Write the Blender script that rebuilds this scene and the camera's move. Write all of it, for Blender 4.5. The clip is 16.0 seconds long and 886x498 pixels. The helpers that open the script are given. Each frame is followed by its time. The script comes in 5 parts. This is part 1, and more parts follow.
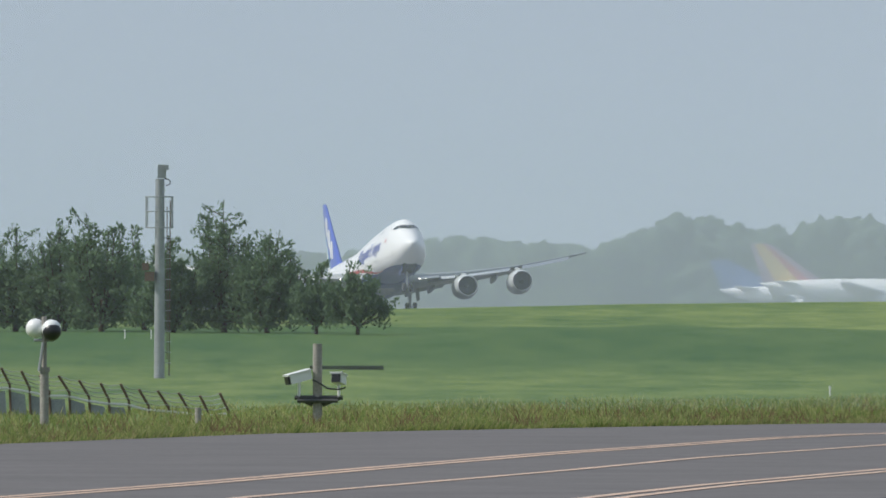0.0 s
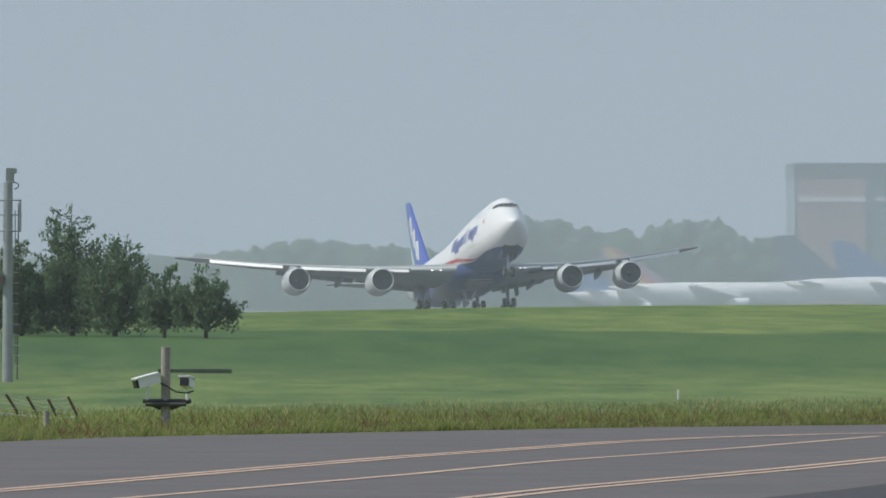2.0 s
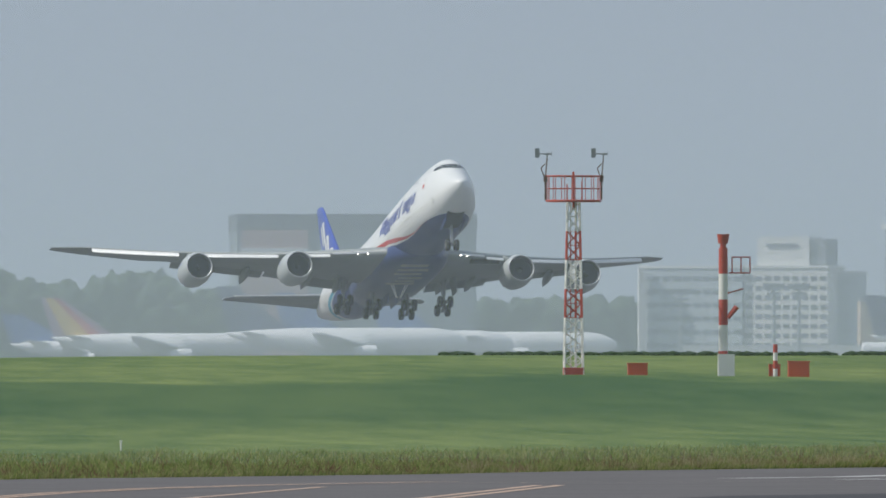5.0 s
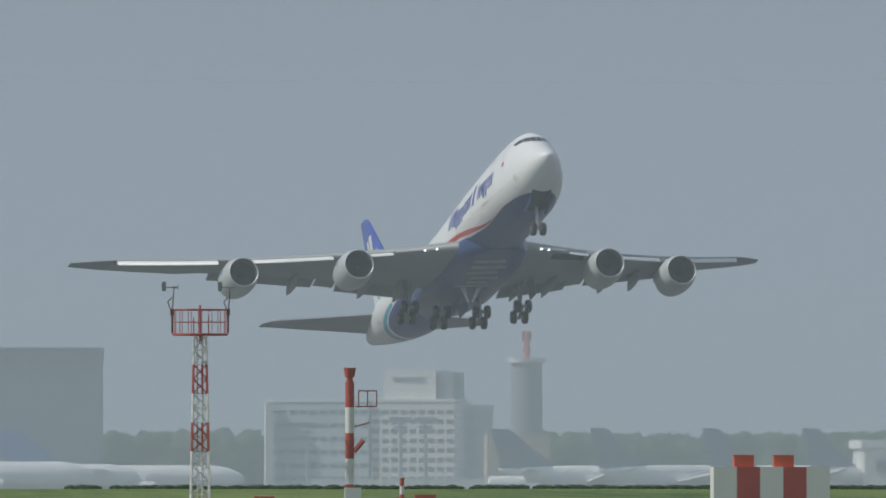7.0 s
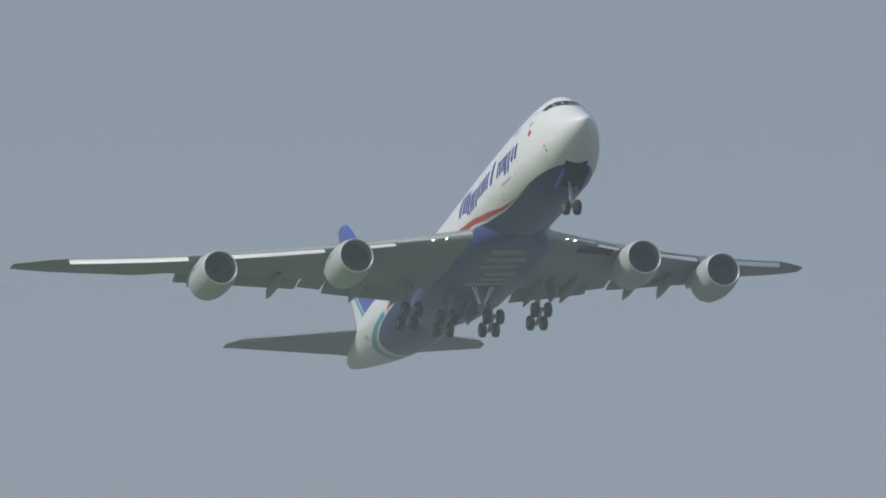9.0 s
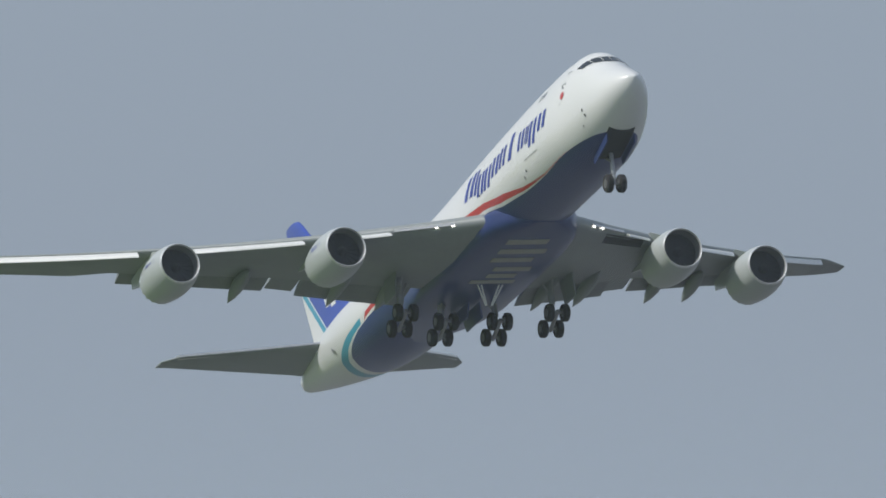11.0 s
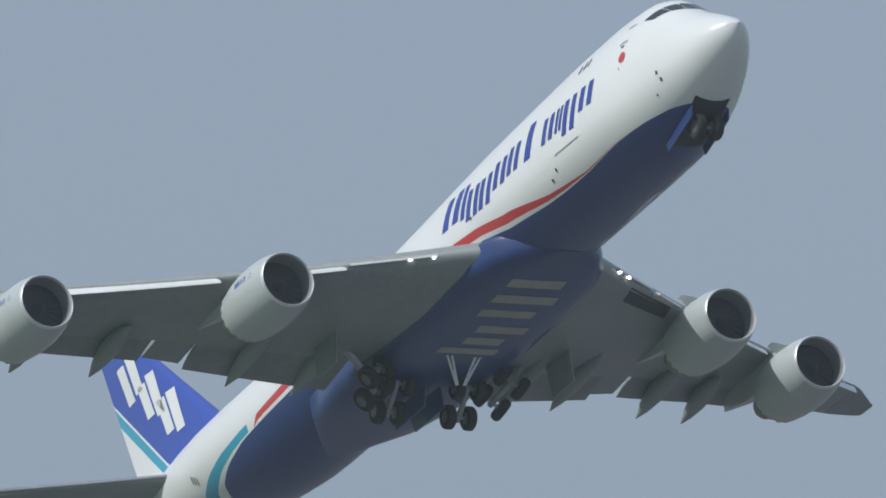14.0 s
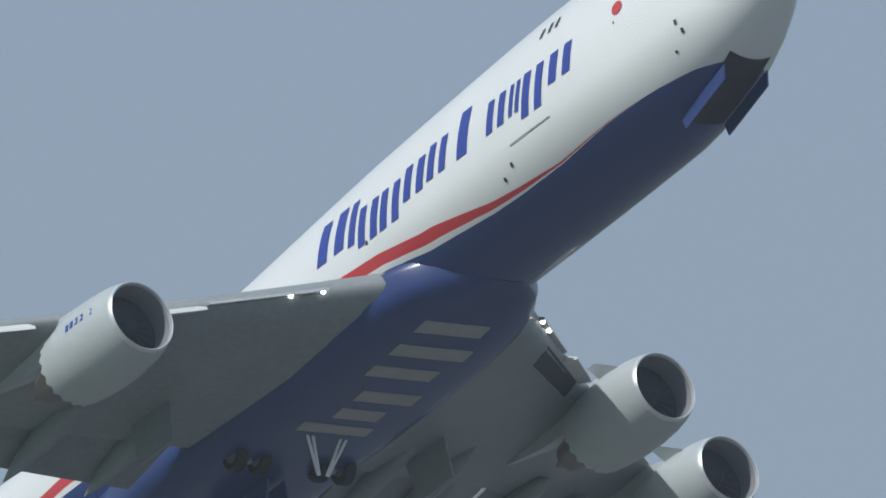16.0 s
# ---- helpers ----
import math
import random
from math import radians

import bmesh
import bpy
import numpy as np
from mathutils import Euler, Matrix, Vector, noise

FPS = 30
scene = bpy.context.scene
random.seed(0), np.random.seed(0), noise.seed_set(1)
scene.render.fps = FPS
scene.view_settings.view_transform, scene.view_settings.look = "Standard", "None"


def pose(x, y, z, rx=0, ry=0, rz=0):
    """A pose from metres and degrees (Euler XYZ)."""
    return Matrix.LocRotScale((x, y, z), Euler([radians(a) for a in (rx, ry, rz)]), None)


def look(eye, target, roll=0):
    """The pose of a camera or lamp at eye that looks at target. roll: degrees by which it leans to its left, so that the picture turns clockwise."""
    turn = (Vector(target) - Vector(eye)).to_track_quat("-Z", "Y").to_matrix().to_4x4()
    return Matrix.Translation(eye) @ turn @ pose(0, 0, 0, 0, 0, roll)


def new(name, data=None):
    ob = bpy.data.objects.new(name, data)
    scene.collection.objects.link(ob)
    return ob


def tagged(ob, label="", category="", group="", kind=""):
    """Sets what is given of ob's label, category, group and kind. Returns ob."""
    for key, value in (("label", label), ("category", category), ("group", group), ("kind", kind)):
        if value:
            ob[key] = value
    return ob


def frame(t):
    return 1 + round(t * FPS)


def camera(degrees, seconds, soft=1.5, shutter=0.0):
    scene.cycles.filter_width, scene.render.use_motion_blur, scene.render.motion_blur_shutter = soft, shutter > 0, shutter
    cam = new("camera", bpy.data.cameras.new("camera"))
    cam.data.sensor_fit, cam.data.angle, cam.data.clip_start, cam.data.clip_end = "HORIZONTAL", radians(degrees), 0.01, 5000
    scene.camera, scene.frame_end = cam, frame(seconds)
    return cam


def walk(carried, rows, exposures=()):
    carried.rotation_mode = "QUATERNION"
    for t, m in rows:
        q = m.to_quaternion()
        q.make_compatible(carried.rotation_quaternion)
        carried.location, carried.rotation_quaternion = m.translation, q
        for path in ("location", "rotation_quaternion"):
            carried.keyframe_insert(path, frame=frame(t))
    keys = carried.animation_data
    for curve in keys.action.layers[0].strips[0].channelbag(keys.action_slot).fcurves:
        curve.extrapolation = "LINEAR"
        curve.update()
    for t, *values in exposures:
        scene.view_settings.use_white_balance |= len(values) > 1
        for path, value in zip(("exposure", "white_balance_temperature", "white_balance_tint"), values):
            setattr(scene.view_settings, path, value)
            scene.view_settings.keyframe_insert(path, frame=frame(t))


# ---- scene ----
cam = camera(3.2653, 16.0, soft=1.75)
EYE = (0.0, 0.0, 2.4)


def aim(pan, tilt):
    """The camera's pose from its pan to the right and tilt up, in degrees."""
    return pose(*EYE, 90 + tilt, 0, -pan)


# seconds, pan, tilt
AIM = [
    (0, 0.4345, 0.1910),
    (0.5, 0.6781, 0.1922),
    (1, 0.8367, 0.1885),
    (1.5, 0.8935, 0.1897),
    (2, 0.9939, 0.2038),
    (2.5, 1.2918, 0.2083),
    (3, 1.4648, 0.2194),
    (3.5, 1.7551, 0.2335),
    (4, 2.0969, 0.2495),
    (4.5, 2.6575, 0.3042),
    (5, 3.0477, 0.3915),
    (5.2, 3.1521, 0.4001),
    (5.7, 3.4963, 0.5050),
    (6.2, 3.8261, 0.6304),
    (6.7, 4.1808, 0.7735),
    (7.3, 4.6951, 0.9648),
    (7.5, 4.9054, 0.9949),
    (8, 5.6372, 1.2807),
    (8.5, 6.1788, 1.5610),
    (9, 6.5706, 1.6297),
    (9.2, 6.8040, 1.6833),
    (9.7, 7.4975, 1.8900),
    (10.2, 8.2641, 2.1099),
    (10.7, 9.1039, 2.3460),
    (11.3, 10.2100, 2.6565),
    (11.5, 10.6756, 2.7574),
    (12, 11.7547, 3.0707),
    (12.5, 12.9222, 3.5689),
    (13, 14.3199, 3.8751),
    (13.5, 15.7033, 4.3590),
    (14, 17.4986, 4.8422),
    (14.5, 19.7031, 5.5877),
    (15, 22.0718, 6.1269),
    (15.5, 24.8012, 6.8260),
    (16, 27.8017, 7.5306),
]
walk(cam, [(t, aim(p, e)) for t, p, e in AIM],
     exposures=[(0, 0.48, 6250, 12), (2, 0.35, 6250, 12), (3.5, 0.26, 6250, 12), (5, 0.26, 6250, 12), (7.5, -0.08, 6300, 12), (9, -0.05, 6250, 12), (11.5, 0.12, 6200, 12), (13.5, 0.12, 6050, 11), (14.5, 0.14, 6000, 11), (15, 0.2, 6400, 12), (15.5, 0.12, 6150, 11), (16, 0.06, 5950, 10)])

# the jet's way: seconds, place of its middle, pitch and roll in degrees
HEADING = 10.122
JET = [
    (0, 6.11, 2157.82, 6.09, 5.41, 0.63),
    (0.5, 13.67, 2109.34, 6.21, 6.01, 0.76),
    (1, 21.25, 2060.68, 6.40, 6.63, 0.91),
    (1.5, 28.87, 2011.82, 6.65, 7.25, 1.05),
    (2, 36.52, 1962.78, 7.01, 7.88, 1.14),
    (2.5, 44.19, 1913.55, 7.44, 8.56, 1.06),
    (3, 51.90, 1864.13, 7.93, 9.26, 0.75),
    (3.5, 59.63, 1814.52, 8.54, 9.94, 0.30),
    (4, 67.40, 1764.73, 9.52, 10.61, -0.23),
    (4.5, 75.19, 1714.74, 10.83, 11.25, -0.66),
    (5, 83.01, 1664.57, 12.55, 11.86, -0.89),
    (5.2, 86.15, 1644.45, 13.47, 12.10, -0.86),
    (5.7, 94.01, 1594.02, 15.99, 12.70, -0.61),
    (6.2, 101.90, 1543.39, 18.80, 13.29, -0.16),
    (6.7, 109.83, 1492.58, 21.85, 13.88, 0.30),
    (7.3, 119.37, 1431.36, 25.78, 14.57, 0.65),
    (7.5, 122.56, 1410.89, 27.15, 14.80, 0.69),
    (8, 130.56, 1359.59, 30.91, 15.31, 0.54),
    (8.5, 138.55, 1307.69, 34.37, 15.58, 0.36),
    (9, 146.56, 1255.63, 37.54, 15.62, 0.23),
    (9.2, 149.77, 1234.77, 38.70, 15.65, 0.25),
    (9.7, 157.81, 1182.50, 41.53, 15.70, 0.31),
    (10.2, 165.87, 1130.07, 44.24, 15.73, 0.44),
    (10.7, 173.97, 1077.48, 46.87, 15.78, 0.62),
    (11.3, 183.71, 1014.18, 49.99, 15.97, 0.87),
    (11.5, 186.96, 993.03, 51.03, 16.07, 0.97),
    (12, 195.24, 940.61, 53.58, 16.61, 1.35),
    (12.5, 203.54, 887.97, 56.11, 17.31, 1.28),
    (13, 211.94, 835.34, 58.64, 17.82, 0.41),
    (13.5, 220.37, 782.46, 61.15, 18.19, -0.79),
    (14, 228.64, 728.68, 63.57, 18.43, -2.04),
    (14.5, 237.18, 675.47, 66.01, 18.75, -2.70),
    (15, 245.94, 622.40, 68.44, 19.04, -2.44),
    (15.5, 254.66, 568.83, 70.82, 19.64, -2.09),
    (16, 263.53, 515.12, 73.23, 20.55, -1.93),
]


def jet_pose(x, y, z, pitch, roll):
    """Local x points aft, y to starboard, z up."""
    a, p, r = radians(HEADING), radians(pitch), radians(roll)
    fwd = Vector((math.cos(p) * math.sin(a), -math.cos(p) * math.cos(a), math.sin(p)))
    rt = Vector((-math.cos(a), -math.sin(a), 0))
    up = rt.cross(fwd)
    rt2 = rt * math.cos(r) - up * math.sin(r)
    up2 = rt * math.sin(r) + up * math.cos(r)
    m = Matrix((-fwd, rt2, up2)).transposed().to_4x4()
    m.translation = (x, y, z)
    return m


# ---- light ----
SUN = Vector((-0.70, -0.06, 0.70)).normalized()
world = bpy.data.worlds.new("world")
scene.world = world
world.use_nodes = True
wn, wl = world.node_tree.nodes, world.node_tree.links
sky = wn.new("ShaderNodeTexSky")
sky.sky_type, sky.sun_disc = "NISHITA", False
sky.sun_elevation, sky.sun_rotation = math.asin(SUN.z), math.atan2(SUN.x, SUN.y)
sky.air_density, sky.dust_density, sky.ozone_density = 1.2, 3.0, 1.5
veil = wn.new("ShaderNodeMixRGB")
veil.inputs[0].default_value = 0.8
veil.inputs[2].default_value = (5.2, 6.15, 7.3, 1)
wl.new(sky.outputs[0], veil.inputs[1])
wl.new(veil.outputs[0], wn["Background"].inputs[0])
wn["Background"].inputs[1].default_value = 0.06
sun_data = bpy.data.lights.new("sun", "SUN")
sun_data.energy, sun_data.angle, sun_data.color = 2.65, radians(0.6), (1.0, 0.95, 0.85)
sun = new("sun", sun_data)
sun.matrix_world = look(SUN * 50, (0, 0, 0))


# ---- materials ----
def mat(name, color, rough=0.6, metal=0.0, vary=0.0, scale=1.0, bump=0.0, color2=None, fine=8.0, coat=0.0):
    """A surface of one colour with variation at two scales."""
    m = bpy.data.materials.new(name)
    m.use_nodes = True
    n, l = m.node_tree.nodes, m.node_tree.links
    b = n["Principled BSDF"]
    b.inputs["Roughness"].default_value, b.inputs["Metallic"].default_value = rough, metal
    b.inputs["Coat Weight"].default_value = coat
    b.inputs["Base Color"].default_value = (*color, 1)
    if vary:
        tc = n.new("ShaderNodeTexCoord")
        big, small = n.new("ShaderNodeTexNoise"), n.new("ShaderNodeTexNoise")
        big.inputs["Scale"].default_value, small.inputs["Scale"].default_value = scale, scale * fine
        big.inputs["Detail"].default_value = 4
        for t in (big, small):
            l.new(tc.outputs["Object"], t.inputs["Vector"])
        add = n.new("ShaderNodeMath")
        add.operation = "ADD"
        l.new(big.outputs[0], add.inputs[0]), l.new(small.outputs[0], add.inputs[1])
        rng = n.new("ShaderNodeMapRange")
        rng.inputs[1].default_value, rng.inputs[2].default_value = 0.75, 1.25
        l.new(add.outputs[0], rng.inputs[0])
        mix = n.new("ShaderNodeMixRGB")
        c2 = color2 or tuple(c * (1 - vary) for c in color)
        mix.inputs[1].default_value, mix.inputs[2].default_value = (*color, 1), (*c2, 1)
        l.new(rng.outputs[0], mix.inputs[0])
        l.new(mix.outputs[0], b.inputs["Base Color"])
        if bump:
            bp = n.new("ShaderNodeBump")
            bp.inputs["Strength"].default_value, bp.inputs["Distance"].default_value = bump, 0.05
            l.new(small.outputs[0], bp.inputs["Height"])
            l.new(bp.outputs[0], b.inputs["Normal"])
    return m


WHITE = mat("white_paint", (0.82, 0.83, 0.82), 0.32, vary=0.06, scale=0.4, coat=0.3)
BLUE = mat("blue_paint", (0.028, 0.054, 0.2), 0.3, vary=0.15, scale=0.5, coat=0.3)
NAVY = mat("navy_lettering", (0.03, 0.06, 0.33), 0.4)
RED = mat("red_paint", (0.55, 0.05, 0.05), 0.4)
TEAL = mat("teal_paint", (0.05, 0.36, 0.52), 0.4)
WING_GREY = mat("grey_wing_paint", (0.3, 0.33, 0.335), 0.45, vary=0.14, scale=0.5)
FLAP_GREY = mat("grey_flap_paint", (0.28, 0.305, 0.31), 0.5, vary=0.2, scale=0.8)
METAL = mat("bare_aluminium", (0.78, 0.77, 0.76), 0.28, 0.85, vary=0.15, scale=1.0)
NACELLE = mat("pale_nacelle_paint", (0.52, 0.56, 0.56), 0.35, vary=0.10, scale=0.8, coat=0.2)
CHROME = mat("polished_lip", (0.78, 0.79, 0.80), 0.35, 0.55)
DARK = mat("dark_opening_paint", (0.05, 0.054, 0.06), 0.7, vary=0.3, scale=1.5)
FAN = mat("fan_blades", (0.07, 0.074, 0.085), 0.8)
FAN_BACK = mat("fan_casing", (0.07, 0.074, 0.085), 0.8)
TITANIUM = mat("hot_titanium", (0.30, 0.27, 0.24), 0.4, 0.8, vary=0.25, scale=2)
TYRE = mat("tyre_rubber", (0.025, 0.025, 0.027), 0.85)
DUCT = mat("inlet_duct", (0.24, 0.25, 0.265), 0.55)
HUB = mat("wheel_hub", (0.12, 0.12, 0.125), 0.6)
# white of the belly bars, with the underside's shade put into the colour
SHADED_WHITE = mat("shaded_white", (0.42, 0.42, 0.40), 0.6, vary=0.2, scale=1)
STEEL = mat("gear_steel", (0.45, 0.46, 0.47), 0.4, 0.4, vary=0.2, scale=3)
GLASS = mat("cockpit_glass", (0.015, 0.02, 0.025), 0.08, coat=0.5)
LAMP = bpy.data.materials.new("landing_lamp")
LAMP.use_nodes = True
LAMP.node_tree.nodes["Principled BSDF"].inputs["Emission Color"].default_value = (1, 0.93, 0.8, 1)
LAMP.node_tree.nodes["Principled BSDF"].inputs["Emission Strength"].default_value = 6.0

LEN = 74.0


def ramp_of(n, stops, lo, hi, src, l):
    """A value as a function of src, which runs from 0 to LEN; stops are (x, value)."""
    div = n.new("ShaderNodeMath")
    div.operation, div.inputs[1].default_value = "DIVIDE", LEN
    l.new(src, div.inputs[0])
    r = n.new("ShaderNodeValToRGB")
    e = r.color_ramp.elements
    while len(e) < len(stops):
        e.new(0.5)
    for i, (x, v) in enumerate(stops):
        e[i].position = min(1, max(0, x / LEN))
        g = (v - lo) / (hi - lo)
        e[i].color = (g, g, g, 1)
    l.new(div.outputs[0], r.inputs[0])
    out = n.new("ShaderNodeMapRange")
    out.clamp = False
    out.inputs[3].default_value, out.inputs[4].default_value = lo, hi
    l.new(r.outputs[0], out.inputs[0])
    return out.outputs[0]


def op(n, l, kind, a, b=0.0):
    m = n.new("ShaderNodeMath")
    m.operation = kind
    for i, v in enumerate((a, b)):
        if isinstance(v, (int, float)):
            m.inputs[i].default_value = v
        else:
            l.new(v, m.inputs[i])
    return m.outputs[0]


def over(n, l, base, color, mask):
    mix = n.new("ShaderNodeMixRGB")
    if isinstance(base, tuple):
        mix.inputs[1].default_value = (*base, 1)
    else:
        l.new(base, mix.inputs[1])
    mix.inputs[2].default_value = (*color, 1)
    l.new(mask, mix.inputs[0])
    return mix.outputs[0]


MID = 38.0  # the jet's origin, metres aft of its nose
EDGE = [(0, -4), (6.4, -4), (6.75, -1.62), (8.2, -1.55), (10.2, -1.61), (11.7, -1.67), (15.3, -1.87), (17.7, -1.88), (19.4, -1.83), (23.1, -1.56), (25.5, -1.2), (30, -0.9), (38, -0.55), (46, -0.48),
        (49.4, -0.63), (52.3, -0.83), (54.5, -1.12), (56.3, -1.53), (57.2, -2.18), (58, -3.0), (59, -4), (74, -4)]


def livery():
    """White body, blue belly with a red and a white line over it, and a teal arc at its end."""
    m = bpy.data.materials.new("body_paint")
    m.use_nodes = True
    n, l = m.node_tree.nodes, m.node_tree.links
    b = n["Principled BSDF"]
    b.inputs["Roughness"].default_value, b.inputs["Coat Weight"].default_value = 0.32, 0.3
    tc, sep = n.new("ShaderNodeTexCoord"), n.new("ShaderNodeSeparateXYZ")
    l.new(tc.outputs["Object"], sep.inputs[0])
    x, z = op(n, l, "ADD", sep.outputs[0], MID), sep.outputs[2]
    edge = ramp_of(n, EDGE, -4, 2, x, l)
    wide = ramp_of(n, [(0, 0), (10, 0), (15.5, 0.12), (19, 0.42), (22.4, 0.9), (26, 0.9), (46, 1.0), (50.5, 0.66), (50.7, 0), (74, 0)], 0, 1, x, l)
    low = op(n, l, "ADD", edge, op(n, l, "MULTIPLY", wide, 0.24))
    high = op(n, l, "ADD", edge, op(n, l, "MULTIPLY", wide, 0.72))
    red = op(n, l, "MULTIPLY", op(n, l, "GREATER_THAN", z, low), op(n, l, "LESS_THAN", z, high))
    blue = op(n, l, "LESS_THAN", z, edge)
    e1 = ramp_of(n, EDGE, -4, 2, op(n, l, "SUBTRACT", x, 1.2), l)
    e2 = op(n, l, "ADD", ramp_of(n, EDGE, -4, 2, op(n, l, "SUBTRACT", x, 2.4), l), 0.35)
    teal = op(n, l, "MULTIPLY", op(n, l, "GREATER_THAN", z, e1), op(n, l, "LESS_THAN", z, e2))
    teal = op(n, l, "MULTIPLY", teal, op(n, l, "GREATER_THAN", x, 51.5))
    noise_t = n.new("ShaderNodeTexNoise")
    noise_t.inputs["Scale"].default_value, noise_t.inputs["Detail"].default_value = 0.35, 6
    l.new(tc.outputs["Object"], noise_t.inputs["Vector"])
    base = over(n, l, (0.83, 0.84, 0.83), (0.72, 0.74, 0.73), noise_t.outputs[0])
    c = over(n, l, base, (0.55, 0.045, 0.05), red)
    c = over(n, l, c, (0.05, 0.36, 0.52), teal)
    c = over(n, l, c, (0.028, 0.054, 0.2), blue)
    l.new(c, b.inputs["Base Color"])
    return m


BODY = livery()


def fin_paint():
    """Blue fin, white behind a teal line that runs up to the trailing edge."""
    m = bpy.data.materials.new("fin_paint")
    m.use_nodes = True
    n, l = m.node_tree.nodes, m.node_tree.links
    b = n["Principled BSDF"]
    b.inputs["Roughness"].default_value, b.inputs["Coat Weight"].default_value = 0.35, 0.3
    tc, sep = n.new("ShaderNodeTexCoord"), n.new("ShaderNodeSeparateXYZ")
    l.new(tc.outputs["Object"], sep.inputs[0])
    x = op(n, l, "ADD", sep.outputs[0], MID)
    # line from (65.4, 3.1) to (71.2, 8.6)
    k = op(n, l, "SUBTRACT", sep.outputs[2], op(n, l, "MULTIPLY", op(n, l, "SUBTRACT", x, 65.4), 0.945))
    rim, teal, white = (op(n, l, "LESS_THAN", k, v) for v in (3.3, 3.1, 2.35))
    c = over(n, l, (0.035, 0.08, 0.42), (0.8, 0.81, 0.8), rim)
    c = over(n, l, c, (0.05, 0.36, 0.52), teal)
    c = over(n, l, c, (0.8, 0.81, 0.8), white)
    l.new(c, b.inputs["Base Color"])
    return m


FIN = fin_paint()


# ---- mesh helpers ----
def part(name, bm, material, parent=None, label="", at=(0, 0, 0), smooth=True):
    me = bpy.data.meshes.new(name)
    bmesh.ops.recalc_face_normals(bm, faces=bm.faces)
    bm.to_mesh(me)
    bm.free()
    if smooth:
        me.polygons.foreach_set("use_smooth", [True] * len(me.polygons))
        me.set_sharp_from_angle(angle=radians(40))
    for k in (material if isinstance(material, (list, tuple)) else [material]):
        me.materials.append(k)
    ob = new(name, me)
    ob.location = at
    if parent:
        ob.parent = parent
    if label:
        ob["label"] = label
    return ob


def loft(bm, rings, caps=True, closed=True):
    """Joins rings of equally many points."""
    rows = [[bm.verts.new(p) for p in r] for r in rings]
    n = len(rows[0])
    for a, b in zip(rows, rows[1:]):
        for i in range(n if closed else n - 1):
            j = (i + 1) % n
            bm.faces.new((a[i], a[j], b[j], b[i]))
    if caps and closed:
        bm.faces.new(rows[0][::-1])
        bm.faces.new(rows[-1])
    return rows


def box(bm, c, s, m=None):
    vs = bmesh.ops.create_cube(bm, size=1)["verts"]
    t = Matrix.Translation(c) @ (m or Matrix.Identity(4)) @ Matrix.Diagonal((*s, 1))
    bmesh.ops.transform(bm, matrix=t, verts=vs)
    return vs


def rod(bm, a, b, r, r2=None, seg=8):
    """A round bar from a to b."""
    a, b = Vector(a), Vector(b)
    q = (b - a).to_track_quat("Z", "Y").to_matrix()
    r2 = r if r2 is None else r2
    rings = []
    for p, rr in ((a, r), (b, r2)):
        rings.append([p + q @ Vector((rr * math.cos(k), rr * math.sin(k), 0)) for k in (2 * math.pi * i / seg for i in range(seg))])
    loft(bm, rings)


def turned(bm, prof, axis="x", seg=28, at=(0, 0, 0), caps=True):
    """A body of revolution about an axis through at; prof is (along, radius)."""
    rings = []
    for u, r in prof:
        ring = []
        for i in range(seg):
            k = 2 * math.pi * i / seg
            c, s = r * math.cos(k), r * math.sin(k)
            p = (u, c, s) if axis == "x" else ((s, u, c) if axis == "y" else (c, s, u))
            ring.append(Vector(at) + Vector(p))
        rings.append(ring)
    loft(bm, rings, caps)


def lerp(tab, x):
    return float(np.interp(x, [r[0] for r in tab], [r[1] for r in tab]))


# ---- the jet ----
NOSE, END = 3.41, 71.91  # stations of the nose's tip and of the tail cone's end
TOP = [(0, 1.04), (0.3, 1.36), (1, 1.8), (2, 2.36), (3, 2.85), (3.7, 3.35), (4.5, 4.0), (5.3, 4.5), (6.5, 4.88), (9, 5.0), (13, 4.92), (18.6, 4.64), (23.6, 4.34), (26.6, 4.06), (29.6, 3.76), (32.6, 3.48), (35.6, 3.32), (48.6, 3.25), (56.6, 3.2), (62.6, 2.95), (65.6, 2.6), (67.8, 2.05), (68.5, 1.7)]
BOT = [(0, 1.04), (0.3, 0.33), (1, -0.29), (2, -0.94), (3, -1.48), (4.5, -2.05), (6.5, -2.56), (9, -2.82), (13, -2.86), (46.6, -2.95), (49.6, -2.88), (52.6, -2.55), (56.6, -1.9), (60.6, -1.1), (64.6, -0.2), (67.8, 0.6), (68.5, 0.9)]
HALF = [(0, 0.02), (0.3, 0.52), (1, 1.06), (2, 1.55), (3, 1.9), (4.5, 2.38), (6.5, 2.82), (9, 3.1), (13, 3.22), (18, 3.25), (48.6, 3.25), (52.6, 3.1), (56.6, 2.72), (60.6, 2.15), (64.6, 1.45), (67.8, 0.75), (68.5, 0.35)]


def smooth_tab(tab):
    xs = np.linspace(0, 68.5, 686)
    v = np.interp(xs, [r[0] for r in tab], [r[1] for r in tab])
    k = np.array([1, 2, 3, 4, 3, 2, 1]) / 16
    w = np.convolve(np.pad(v, 3, mode="edge"), k, "valid")
    w[:4] = v[:4]
    return [(NOSE + float(a), float(b)) for a, b in zip(xs, w)]


TOP, BOT, HALF = smooth_tab(TOP), smooth_tab(BOT), smooth_tab(HALF)


def waist(x):
    """Height of the widest line of the body."""
    return lerp([(3.41, 1.04), (4.4, 0.83), (6.4, 0.4), (11.4, 0), (52, 0), (60, 0.6), (71.9, 1.3)], x)


